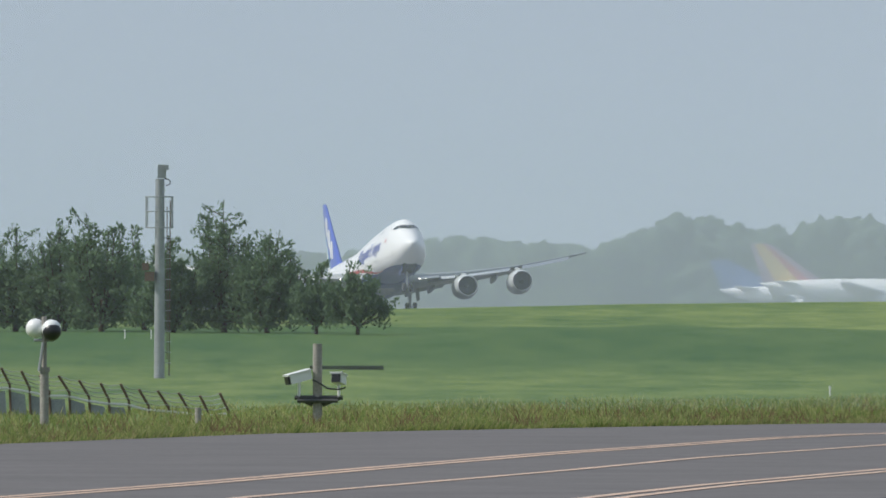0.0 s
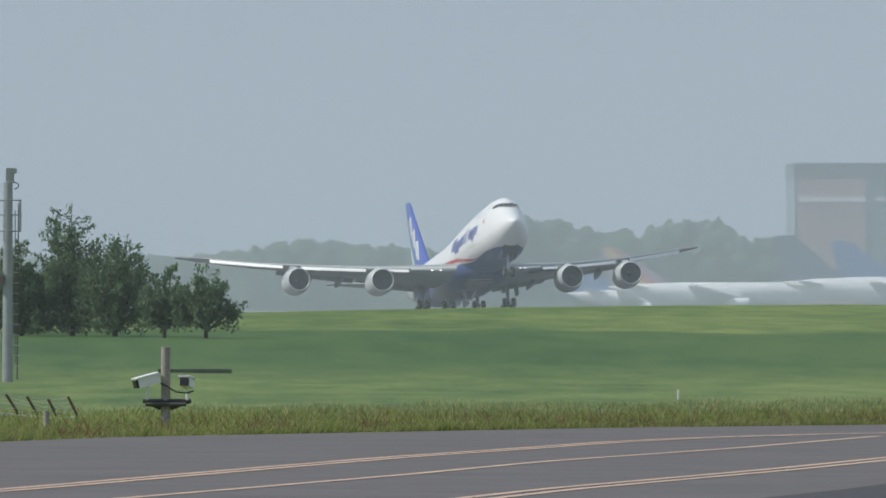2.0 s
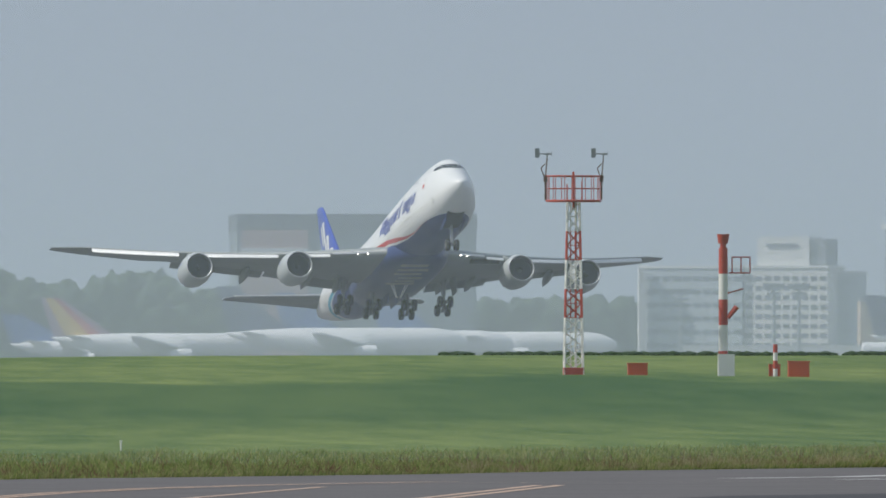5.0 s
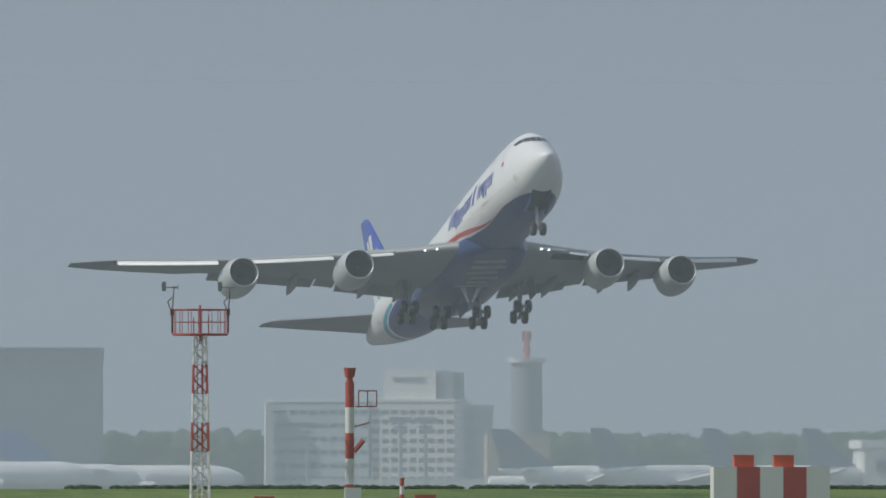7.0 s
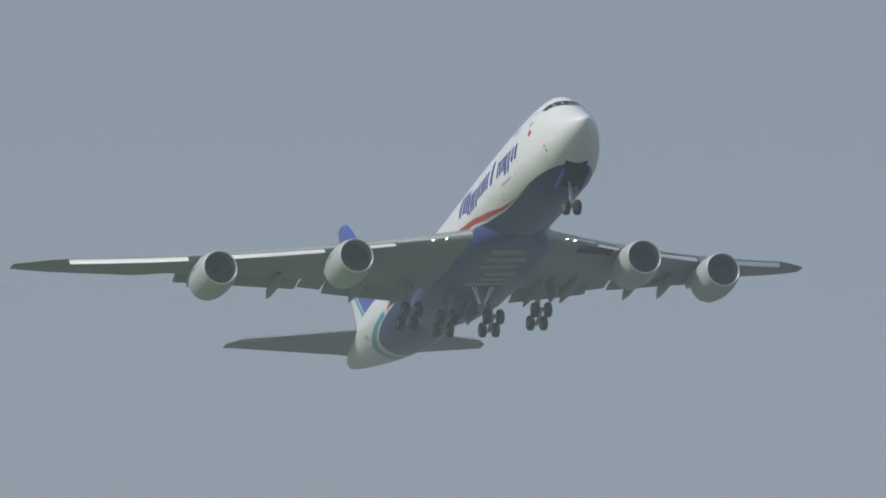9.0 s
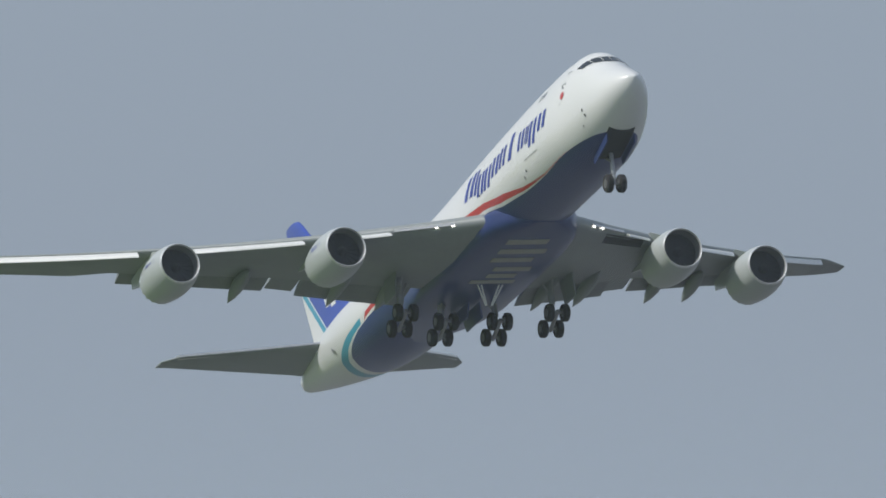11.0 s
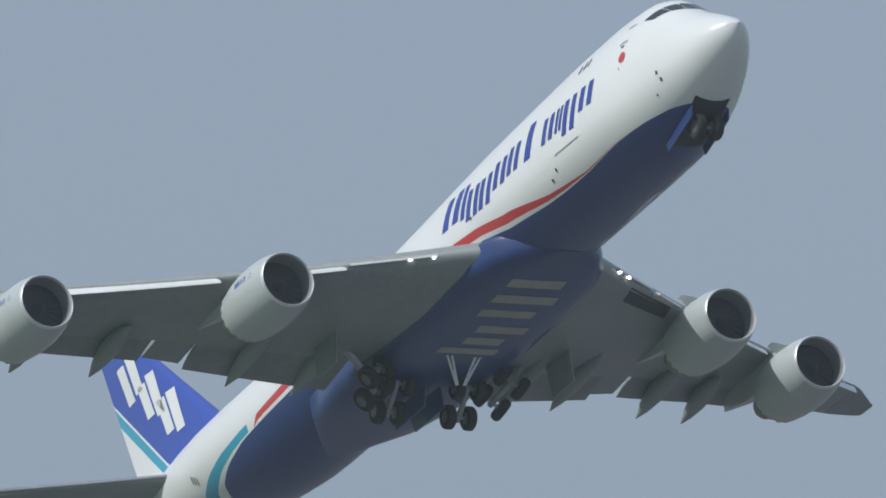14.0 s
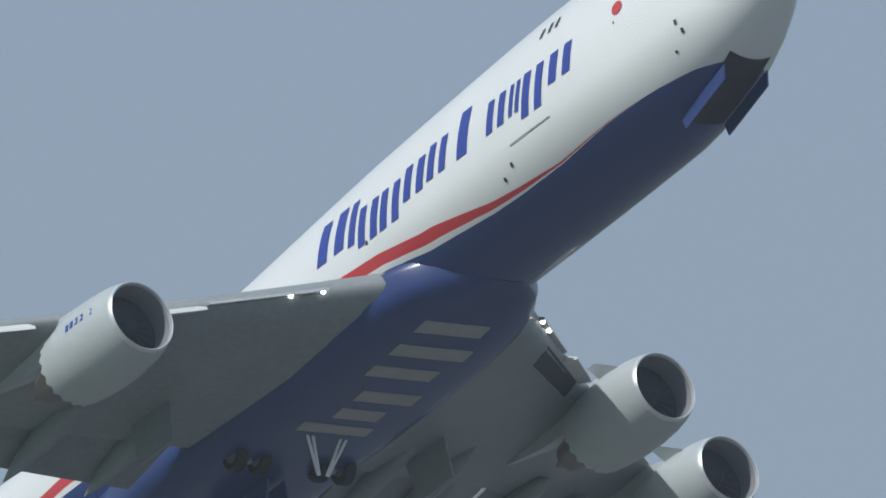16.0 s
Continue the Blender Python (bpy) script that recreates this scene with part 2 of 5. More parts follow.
def skin(x, k, out=0.0):
    """A point of the body's skin: k is the angle from starboard, upwards."""
    c, s = math.cos(k), math.sin(k)
    w, hw = waist(x), lerp(HALF, x)
    h = (lerp(TOP, x) - w) if s > 0 else (w - lerp(BOT, x))
    if s > 0 and h > hw:
        # the upper lobe stays fuller than an ellipse
        c = math.copysign(abs(c) ** 1.06, c)
    return Vector((x - MID, (hw + out) * c, w + (h + out) * s))


def side(x, z, out=0.02):
    """The starboard skin at station x and height z."""
    w, hw = waist(x), lerp(HALF, x)
    h = (lerp(TOP, x) - w) if z > w else (w - lerp(BOT, x))
    return skin(x, math.asin(max(-1, min(1, (z - w) / h))), out)


jet = tagged(new("cargo_jet"), "white four-engined cargo jet with blue belly and red line, taking off", "airplane")

bm = bmesh.new()
stations = [NOSE + d for d in (0.0, 0.04, 0.12, 0.25, 0.4, 0.6, 0.85, 1.15, 1.5, 1.9, 2.3, 2.7, 3.1, 3.4, 3.7, 4.0, 4.4, 4.8, 5.2, 5.7, 6.3, 7, 8, 9, 10.5, 12, 14, 17, 20, 23, 25, 27, 29, 31, 33, 36, 40, 44, 47, 49, 50.5, 52, 54, 56, 58, 60, 62, 64, 65.8, 67, 67.8, 68.2, 68.5)]
loft(bm, [[skin(x, 2 * math.pi * i / 72) for i in range(72)] for x in stations])
fuselage = part("fuselage", bm, BODY, jet, "white body with blue belly, red line and teal arc")


def patch(bm, poly, step=0.35, out=0.025):
    """A thin marking on the starboard skin; poly is four corners (x, z)."""
    a, b, c, d = [Vector((*p, 0)) for p in poly]
    n = max(2, int((d - a).length / step) + 1)
    m = max(2, int((b - a).length / step) + 1)
    g = [[None] * (m + 1) for _ in range(n + 1)]
    for i in range(n + 1):
        for j in range(m + 1):
            p = a.lerp(d, i / n).lerp(b.lerp(c, i / n), j / m)
            g[i][j] = bm.verts.new(side(p.x, p.y, out))
    for i in range(n):
        for j in range(m):
            bm.faces.new((g[i][j], g[i][j + 1], g[i + 1][j + 1], g[i + 1][j]))


def strokes(x0, x1, z0, z1, kind):
    """Plain slanted bars in place of a letter, each a part; x0 is the aft foot."""
    for u0, u1 in {"bar": [(0, 1)], "open": [(0, 0.42)], "two": [(0, 0.36), (0.64, 1)]}[kind]:
        def q(u, z):
            return (x0 + (x1 - x0) * u - 0.22 * (z - 0.9), z)
        bm = bmesh.new()
        patch(bm, [q(u0, z0), q(u1, z0), q(u1, z1), q(u0, z1)])
        part("marking", bm, NAVY, fuselage, "plain slanted navy bar on the white side")


# eleven plain marks from aft to fore: start, width, foot, head, kind
MARKS = [(28.95, 1.7, 0.45, 1.95, "two"), (26.95, 0.42, 0.3, 1.9, "bar"), (26.3, 1.2, 0.0, 1.4, "two"), (24.9, 1.2, 0.0, 1.4, "two"), (23.4, 1.25, 0.4, 1.6, "two"), (21.9, 1.15, 0.5, 1.75, "two"),
         (20.0, 1.5, 0.45, 2.15, "open"), (18.15, 1.1, 0.5, 1.65, "two"), (16.75, 0.6, 0.55, 1.65, "two"), (15.95, 1.2, 0.12, 1.7, "two"), (14.35, 1.3, 0.65, 1.7, "two")]
for x0, w, z0, z1, kind in MARKS:
    strokes(x0, x0 - w, z0 + 0.12, z1 + 0.24, kind)

# red disc, small windows, vents and a seam on the starboard side
bm = bmesh.new()
cen = (10.35, 1.97)
ring = [bm.verts.new(side(cen[0] + 0.27 * math.cos(k), cen[1] + 0.27 * math.sin(k), 0.025)) for k in (math.pi * i / 10 for i in range(20))]
bm.faces.new(ring)
part("red_disc", bm, RED, fuselage)
for x in (13.95, 14.4, 14.9):
    bm = bmesh.new()
    patch(bm, [(x, 3.1), (x + 0.18, 3.1), (x + 0.1, 3.5), (x - 0.08, 3.5)], 0.2)
    part("window", bm, GLASS, fuselage)
for x, z, w, h in ((7.7, 0.0, 0.12, 0.2), (7.55, -0.4, 0.12, 0.2), (8.15, -0.92, 0.1, 0.11), (17.25, -1.05, 0.14, 0.17), (17.9, -1.33, 0.14, 0.17), (25.85, 0.02, 0.14, 0.17), (10.3, 2.55, 0.3, 0.06), (10.5, 1.4, 0.08, 0.08)):
    bm = bmesh.new()
    patch(bm, [(x, z), (x + w, z), (x + w, z + h), (x, z + h)], 0.2)
    part("vent", bm, DARK, fuselage)
bm = bmesh.new()
patch(bm, [(14.6, -0.38), (17.0, -0.38), (17.0, -0.33), (14.6, -0.33)], 0.4)
part("panel_seam", bm, FLAP_GREY, fuselage)
for x0, x1, z in ((10.1, 10.8, 2.75), (9.8, 10.4, 3.5)):
    bm = bmesh.new()
    patch(bm, [(x0, z), (x1, z), (x1, z + 0.06), (x0, z + 0.06)], 0.3)
    part("door_seam", bm, FLAP_GREY, fuselage)

for x, z in ((58.35, -0.42), (58.6, -0.3), (58.85, -0.18)):
    bm = bmesh.new()
    patch(bm, [(x, z - 0.3), (x + 0.14, z - 0.3), (x + 0.14, z + 0.1), (x, z + 0.1)], 0.2)
    part("marking", bm, FLAP_GREY, fuselage, "small grey bar")
# cockpit windows: six panes round the brow
for i in range(6):
    k0, k1 = radians(46.5 + i * 14.5), radians(46.5 + i * 14.5 + 13.4)
    bm = bmesh.new()
    g = []
    for v in range(5):
        row = []
        for u in range(5):
            k = k0 + (k1 - k0) * u / 4
            back = 1.45 * (abs(math.pi / 2 - k) / radians(43)) ** 1.8
            row.append(bm.verts.new(skin(7.0 + back + 0.72 * v / 4, k, 0.03)))
        g.append(row)
    for v in range(4):
        for u in range(4):
            bm.faces.new((g[v][u], g[v][u + 1], g[v + 1][u + 1], g[v + 1][u]))
    part("cockpit_window", bm, GLASS, fuselage)


# wings
def lead(y):
    """Leading edge station at y metres from the middle."""
    y = abs(y)
    return 25.3 + (y - 3.3) * 0.87 + max(0, y - 31.0) * 0.45


def trail(y):
    return lerp([(0, 40.4), (3.3, 40.8), (8, 41.8), (13, 42.9), (20, 46.0), (23.5, 48.0), (27.4, 50.5), (31, 53.0), (33.2, 54.3), (33.9, 54.6)], abs(y))


def rise(y):
    y = abs(y)
    return -1.85 + (y - 3.3) * 0.123 + 2.25 * max(0, (y - 3.3) / 30.6) ** 2


FOIL = [(0, 0), (0.006, 0.14), (0.03, 0.30), (0.09, 0.44), (0.22, 0.54), (0.38, 0.55), (0.55, 0.46), (0.75, 0.27), (0.9, 0.12), (1.0, 0.01)]


def section(y, thick, cut=1.0, x0=None, x1=None, z=None):
    """A wing section at y: points round from trailing edge over the top and back."""
    a = lead(y) if x0 is None else x0
    b = trail(y) if x1 is None else x1
    z = rise(y) if z is None else z
    c = b - a
    up = [(u, t) for u, t in FOIL if u <= cut]
    if cut < 1:
        up.append((cut, lerp(FOIL, cut)))
    pts = [(u, t * thick * c) for u, t in up[::-1]] + [(u, -0.72 * t * thick * c) for u, t in up[1:]]
    twist = radians(2.5 * (1 - abs(y) / 33)) if x0 is None else radians(-2.5)
    return [Vector((a + u * c - MID, y, z + t - u * c * math.sin(twist))) for u, t in pts]


def strip(name, sgn, ys, u0, u1, drop, thick, material, parent, label="", shift=0.0, curve=0.0):
    """A flap, slat or aileron: part of the chord, lowered by drop metres at its far edge."""
    bm = bmesh.new()
    rings = []
    for y in ys:
        a, b = lead(y), trail(y)
        c = b - a
        x0, x1 = a + u0 * c, a + u1 * c
        tw = math.sin(radians(2.5 * (1 - y / 33)))
        z = rise(y) - u0 * c * tw
        n = 6
        top, bot = [], []
        for i in range(n + 1):
            u = i / n
            t = thick * math.sin(math.pi * min(1, 0.12 + u * 0.88)) ** 0.7
            zz = z - drop * u ** 1.3 + curve * math.sin(math.pi * u)
            top.append(Vector((x0 + (x1 - x0) * u + shift - MID, sgn * y, zz + t)))
            bot.append(Vector((x0 + (x1 - x0) * u + shift - MID, sgn * y, zz - t * 0.4)))
        rings.append(top + bot[::-1])
    loft(bm, rings)
    return part(name, bm, material, parent, label)


def wing(sgn):
    bm = bmesh.new()
    ys = [1.5, 3.3, 5, 7, 9, 11, 13, 15, 17, 19, 21, 23, 25, 27, 29, 30.5]
    rings = []
    for y in ys:
        thick = 0.135 - 0.05 * y / 34
        r = section(y, thick, 0.8 if y < 23.5 else 1.0)
        rings.append([Vector((p.x, sgn * p.y, p.z)) for p in r])
    # same number of points in every ring
    n = min(len(r) for r in rings)
    rings = [r if len(r) == n else [r[round(i * (len(r) - 1) / (n - 1))] for i in range(n)] for r in rings]
    loft(bm, rings)
    w = part("wing", bm, WING_GREY, jet, "grey swept wing with flaps set for take-off")
    bm = bmesh.new()
    rings = []
    for y in (30.55, 31.5, 32.5, 33.3, 33.9):
        r = section(y, 0.085)
        rings.append([Vector((p.x, sgn * p.y, p.z)) for p in r])
    loft(bm, rings)
    part("raked_tip", bm, FLAP_GREY, w, "darker grey raked wing tip")
    strip("inboard_flap", sgn, [4.2, 7, 9.3, 11.2], 0.76, 1.01, 0.6, 0.2, FLAP_GREY, w)
    strip("outboard_flap", sgn, [13.3, 16, 19, 22.3], 0.76, 1.02, 0.45, 0.15, FLAP_GREY, w)
    strip("inboard_aileron", sgn, [11.3, 13.1], 0.79, 1.02, 0.25, 0.14, WING_GREY, w)
    for ys2 in ([5.0, 6.5, 8.3], [8.6, 9.8, 10.9], [13.3, 15, 17, 19, 20.3], [22.4, 25, 28, 30.4]):
        root = ys2[0] == 5.0
        strip("slat", sgn, [y for y in ys2], -0.055 if not root else -0.02, 0.075, -0.42 if not root else -0.1, 0.16, METAL if root else WHITE, w,
              "bare metal leading edge" if root else "white leading-edge flap, extended", curve=0.12).location.z = -0.5 if not root else -0.12
    # thin dark strip: painted shade of the recess the leading-edge flap swung out from
    if sgn < 0:
        bm = bmesh.new()
        rings = []
        for y in (6.6, 7.6, 8.6, 9.6, 10.6):
            c = trail(y) - lead(y)
            th = (0.135 - 0.05 * y / 34) * 0.72 * c
            rings.append([Vector((lead(y) + u * c - MID, sgn * y, rise(y) - lerp(FOIL, u) * th - u * c * math.sin(radians(2.5 * (1 - y / 33))) + dz)) for u, dz in ((0.02, -0.03), (0.06, -0.035), (0.1, -0.03), (0.1, 0.02), (0.06, 0.02), (0.02, 0.02))])
        loft(bm, rings)
        part("recess_shade", bm, DARK, w, "dark strip painted as the shade of the recess behind the leading-edge flap")
    # canoe fairings over the flap tracks
    for y, ln, tail in ((5.7, 6.2, 41.9), (9.0, 6.0, 42.4), (15.2, 5.0, 44.8), (18.7, 4.6, 46.5)):
        bm = bmesh.new()
        x0 = tail - ln
        prof = [(0, 0.03), (0.1, 0.24), (0.3, 0.4), (0.55, 0.42), (0.8, 0.28), (1, 0.03)]
        rings = []
        for u, r in prof:
            ring = []
            for i in range(12):
                k = 2 * math.pi * i / 12
                ring.append(Vector((x0 + u * ln - MID, sgn * y + r * math.cos(k), rise(y) - 0.68 - 0.62 * u ** 2.2 + 1.25 * r * math.sin(k))))
            rings.append(ring)
        loft(bm, rings)
        part("flap_fairing", bm, WING_GREY, w)
    # landing lamps in the wing root
    for y in (5.1, 6.0):
        bm = bmesh.new()
        bmesh.ops.create_icosphere(bm, subdivisions=2, radius=0.1, matrix=Matrix.Translation((lead(y) - 0.12 - MID, sgn * y, rise(y) - 0.1)))
        part("landing_lamp", bm, LAMP, w)
    return w


def engine(y, x, z):
    """A turbofan with its pylon; x, z: middle of its inlet."""
    ax = x - MID
    bm = bmesh.new()
    outer = [(0.16, 1.44), (0.45, 1.53), (1.0, 1.63), (1.9, 1.70), (2.9, 1.68), (3.8, 1.58), (4.5, 1.44)]
    inner = [(4.45, 1.36), (3.0, 1.3), (1.2, 1.33), (0.5, 1.27), (0.16, 1.31)]
    turned(bm, outer + inner[:2], "x", 40, (ax, y, z), caps=False)
    # scalloped rim of the fan nozzle
    rim = [v for v in bm.verts if v.co.x > ax + 4.4]
    for v in rim:
        k = math.atan2(v.co.z - z, v.co.y - y)
        v.co.x += 0.16 * abs(math.sin(k * 10))
    cowl = part("engine", bm, NACELLE, jet, "pale grey turbofan engine with polished lip")
    bm = bmesh.new()
    turned(bm, [(0.16, 1.44), (0.06, 1.41), (0.0, 1.37), (0.03, 1.33), (0.16, 1.31)], "x", 40, (ax, y, z), caps=False)
    part("inlet_lip", bm, CHROME, cowl, "polished metal lip")
    bm = bmesh.new()
    turned(bm, inner[1:], "x", 40, (ax, y, z), caps=False)
    part("inlet_duct", bm, DUCT, cowl, "dark grey inlet duct")
    bm = bmesh.new()
    turned(bm, [(1.15, 1.325), (1.2, 1.325)], "x", 32, (ax, y, z))
    part("fan_disc", bm, FAN_BACK, cowl)
    for i in range(18):
        bm = bmesh.new()
        k = 2 * math.pi * i / 18
        rad = Vector((0, math.cos(k), math.sin(k)))
        tan = Vector((0, -math.sin(k), math.cos(k)))
        c = Vector((ax + 1.0, y, z))
        vs = [c + rad * 0.3 + tan * 0.05, c + rad * 1.31 + tan * 0.22 + Vector((0.1, 0, 0)), c + rad * 1.31 - tan * 0.1 + Vector((0.13, 0, 0)), c + rad * 0.3 - tan * 0.06 + Vector((0.12, 0, 0))]
        bm.faces.new([bm.verts.new(p) for p in vs])
        part("fan_blade", bm, FAN, cowl)
    bm = bmesh.new()
    turned(bm, [(0.5, 0.02), (0.62, 0.16), (0.85, 0.29), (1.1, 0.36)], "x", 16, (ax, y, z))
    part("spinner", bm, FAN, cowl)
    bm = bmesh.new()
    turned(bm, [(3.2, 1.05), (4.4, 1.0), (5.4, 0.8), (6.2, 0.6), (6.15, 0.52), (5.5, 0.5)], "x", 24, (ax, y, z))
    part("core_cowl", bm, TITANIUM, cowl, "brown hot core cowl")
    bm = bmesh.new()
    turned(bm, [(5.4, 0.42), (6.2, 0.4), (7.0, 0.05)], "x", 16, (ax, y, z))
    part("exhaust_plug", bm, TITANIUM, cowl)
    s = -1 if y > 0 else 1
    bm = bmesh.new()
    for pts in ([(1.2, 1.0, 1.28), (2.4, 1.0, 1.28), (2.5, 1.45, 1.75), (2.0, 1.45, 1.75)],):
        a = [Vector((ax + u, y + s * v - 0.02, z + w)) for u, v, w in pts]
        b = [p + Vector((0, 0.05, 0.0)) for p in a]
        loft(bm, [a, b])
    part("strake", bm, NACELLE, cowl)
    # plain bars where the maker's mark stands
    sg = 1 if y > 0 else -1
    for u, w in ((0.95, 0.2), (1.45, 0.2), (1.75, 0.2), (2.05, 0.2), (2.35, 0.2)):
        bm = bmesh.new()
        rr = lerp(outer, u) + 0.012
        k0, k1 = radians(12), radians(22)
        vs = []
        for uu, kk in ((u, k0), (u + w, k0), (u + w, k1), (u, k1)):
            vs.append(bm.verts.new((ax + uu, y + sg * rr * math.cos(kk), z + rr * math.sin(kk))))
        bm.faces.new(vs)
        part("marking", bm, NAVY, cowl, "small navy bar")
    bm = bmesh.new()
    zt, xl = rise(y), lead(y)
    rings = []
    for u, lo, hi, w in ((1.3, 1.5, 1.72, 0.05), (2.4, 1.4, 1.95, 0.2), (3.6, 1.2, 2.0, 0.26), (xl - x + 0.6, 0.8, zt - z + 0.05, 0.28), (xl - x + 3.0, 0.9, zt - z - 0.15, 0.24), (xl - x + 5.5, 1.4, zt - z - 0.35, 0.05)):
        hi = max(hi, lo + 0.1)
        rings.append([Vector((ax + u, y - w, z + lo)), Vector((ax + u, y + w, z + lo)), Vector((ax + u, y + w * 0.8, z + hi)), Vector((ax + u, y - w * 0.8, z + hi))])
    loft(bm, rings)
    part("pylon", bm, NACELLE, cowl)


for sgn in (1, -1):
    wing(sgn)
    engine(sgn * 12.15, 28.72, -2.59)
    engine(sgn * 21.34, 36.42, -1.26)

# belly fairing
FAIR = [(22.3, 0.9, 2.92), (23.4, 2.3, 3.02), (24.8, 3.15, 3.14), (26.2, 3.55, 3.26), (28.5, 3.74, 3.4), (34, 3.8, 3.5), (41, 3.7, 3.45), (45, 3.0, 3.22), (48.5, 0.8, 2.98)]
bm = bmesh.new()
rings = []
for x, w, d in FAIR:
    ring = []
    for i in range(36):
        k = 2 * math.pi * i / 36
        c, q = math.cos(k), math.sin(k)
        ring.append(Vector((x - MID, w * math.copysign(abs(c) ** 0.5, c), -1.75 + (0.55 if q > 0 else d - 1.75) * math.copysign(abs(q) ** 0.5, q))))
    rings.append(ring)
loft(bm, rings)
belly = part("belly_fairing", bm, BLUE, jet, "blue fairing under the wing root")
# plain pale bars across the belly in place of lettering
for x0, w, y0, y1 in ((25.3, 0.75, -1.2, 1.7), (27.0, 0.75, -1.6, 1.7), (28.6, 0.75, -1.2, 1.7), (30.5, 0.75, -1.7, 0.9), (31.9, 0.75, -1.1, 0.9), (33.2, 0.6, -1.4, 1.7)):
    bm = bmesh.new()
    top, low = [], []
    for xx, yy in ((0, y0), (w, y0), (w, y1), (0, y1)):
        xw = x0 + xx + 0.05 * yy
        d = lerp([(r[0], r[2]) for r in FAIR], xw)
        top.append(Vector((xw - MID, yy, -d + 0.02))), low.append(Vector((xw - MID, yy, -d - 0.04)))
    loft(bm, [top, low])
    part("marking", bm, SHADED_WHITE, belly, "pale bar across the blue belly", smooth=False)

# tail
def tail_plane(sgn):
    bm = bmesh.new()
    rings = []
    for y, a, b, z in ((0.6, 60.8, 70.2, 1.05), (1.8, 61.9, 70.3, 1.25), (6, 65.4, 71.0, 1.85), (10.4, 69.0, 71.8, 2.5), (11.18, 70.4, 72.0, 2.62)):
        r = section(y, 0.09, 1.0, a, b, z)
        rings.append([Vector((p.x, sgn * p.y, p.z)) for p in r])
    loft(bm, rings)
    t = part("tailplane", bm, WING_GREY, jet, "grey tailplane with bright leading edge")
    bm = bmesh.new()
    rings = []
    for y, a, z in ((2.0, 62.05, 1.28), (6, 65.4, 1.85), (10.4, 69.0, 2.5)):
        rings.append([Vector((a - 0.06 - MID, sgn * y, z + 0.02)), Vector((a + 0.12 - MID, sgn * y, z + 0.19)), Vector((a + 0.5 - MID, sgn * y, z + 0.27)), Vector((a + 0.3 - MID, sgn * y, z - 0.1))])
    loft(bm, rings)
    part("leading_edge", bm, METAL, t)


tail_plane(1), tail_plane(-1)
bm = bmesh.new()
rings = []
for z, a, b in ((2.2, 56.0, 69.2), (3.1, 58.4, 69.4), (4.2, 60.2, 69.8), (8, 64.5, 71.2), (12.3, 69.3, 72.7), (12.9, 70.1, 72.9), (13.1, 70.9, 72.8)):
    c = b - a
    pts = [(u, t * 0.10 * c) for u, t in FOIL[::-1]] + [(u, -t * 0.10 * c) for u, t in FOIL[1:-1]]
    rings.append([Vector((a + u * c - MID, t, z)) for u, t in pts])
loft(bm, rings)
fin = part("fin", bm, FIN, jet, "blue tail fin with white marks and teal line")


def fin_mark(bars):
    bm = bmesh.new()
    for u0, u1, z0, z1 in bars:
        g = []
        for i in range(7):
            z = z0 + (z1 - z0) * i / 6
            row = []
            for j in range(5):
                xx = u0 + (u1 - u0) * j / 4 + 0.42 * (z - 8)
                a = lerp([(3.1, 58.4), (4.2, 60.2), (8, 64.5), (12.3, 69.3)], z)
                b = lerp([(3.1, 69.4), (8, 71.2), (12.3, 72.7)], z)
                u = (xx - a) / (b - a)
                row.append(bm.verts.new((xx - MID, (lerp(FOIL, u) * 0.10 * (b - a) + 0.02), z)))
            g.append(row)
        for i in range(6):
            for j in range(4):
                bm.faces.new((g[i][j], g[i][j + 1], g[i + 1][j + 1], g[i + 1][j]))
    return part("marking", bm, WHITE, fin, "broad white slanted bar on the blue fin")


for u0, z0, z1 in ((67.3, 8.4, 10.9), (68.5, 8.2, 10.6), (65.9, 6.3, 9.0), (67.0, 6.6, 8.7), (64.5, 4.6, 7.2), (65.6, 4.9, 7.1)):
    fin_mark([(u0, u0 + 0.92, z0, z1)])


# landing gear
def wheel(parent, p, r=0.62, w=0.45):
    bm = bmesh.new()
    h = w / 2
    turned(bm, [(-h, r * 0.55), (-h, r * 0.86), (-h * 0.7, r * 0.98), (0, r), (h * 0.7, r * 0.98), (h, r * 0.86), (h, r * 0.55)], "y", 20, p)
    ty = part("wheel", bm, TYRE, parent, "black rubber tyre")
    bm = bmesh.new()
    turned(bm, [(-h * 1.02, r * 0.5), (-h * 0.6, r * 0.2), (h * 0.6, r * 0.2), (h * 1.02, r * 0.5)], "y", 14, p)
    hub = part("hub", bm, HUB, parent, "grey wheel hub")


def nose_leg():
    bm = bmesh.new()
    rod(bm, (0, 0, 0), (-0.1, 0, -2.0), 0.17), rod(bm, (-0.1, 0, -1.8), (-0.12, 0, -2.75), 0.11)
    rod(bm, (-0.12, -0.6, -2.7), (-0.12, 0.6, -2.7), 0.09)
    rod(bm, (-0.05, 0, -1.2), (1.5, 0.3, 0), 0.07), rod(bm, (-0.05, 0, -1.2), (1.5, -0.3, 0), 0.07)
    rod(bm, (0.2, 0, -1.5), (0.35, 0, -2.1), 0.05), rod(bm, (0.35, 0, -2.1), (0, 0, -2.6), 0.05)
    leg = part("nose_gear", bm, STEEL, jet, "steel nose leg with two wheels", at=(9.35 - MID, 0, -1.86))
    for y in (-0.46, 0.46):
        wheel(leg, (-0.12, y, -2.7))
    return leg


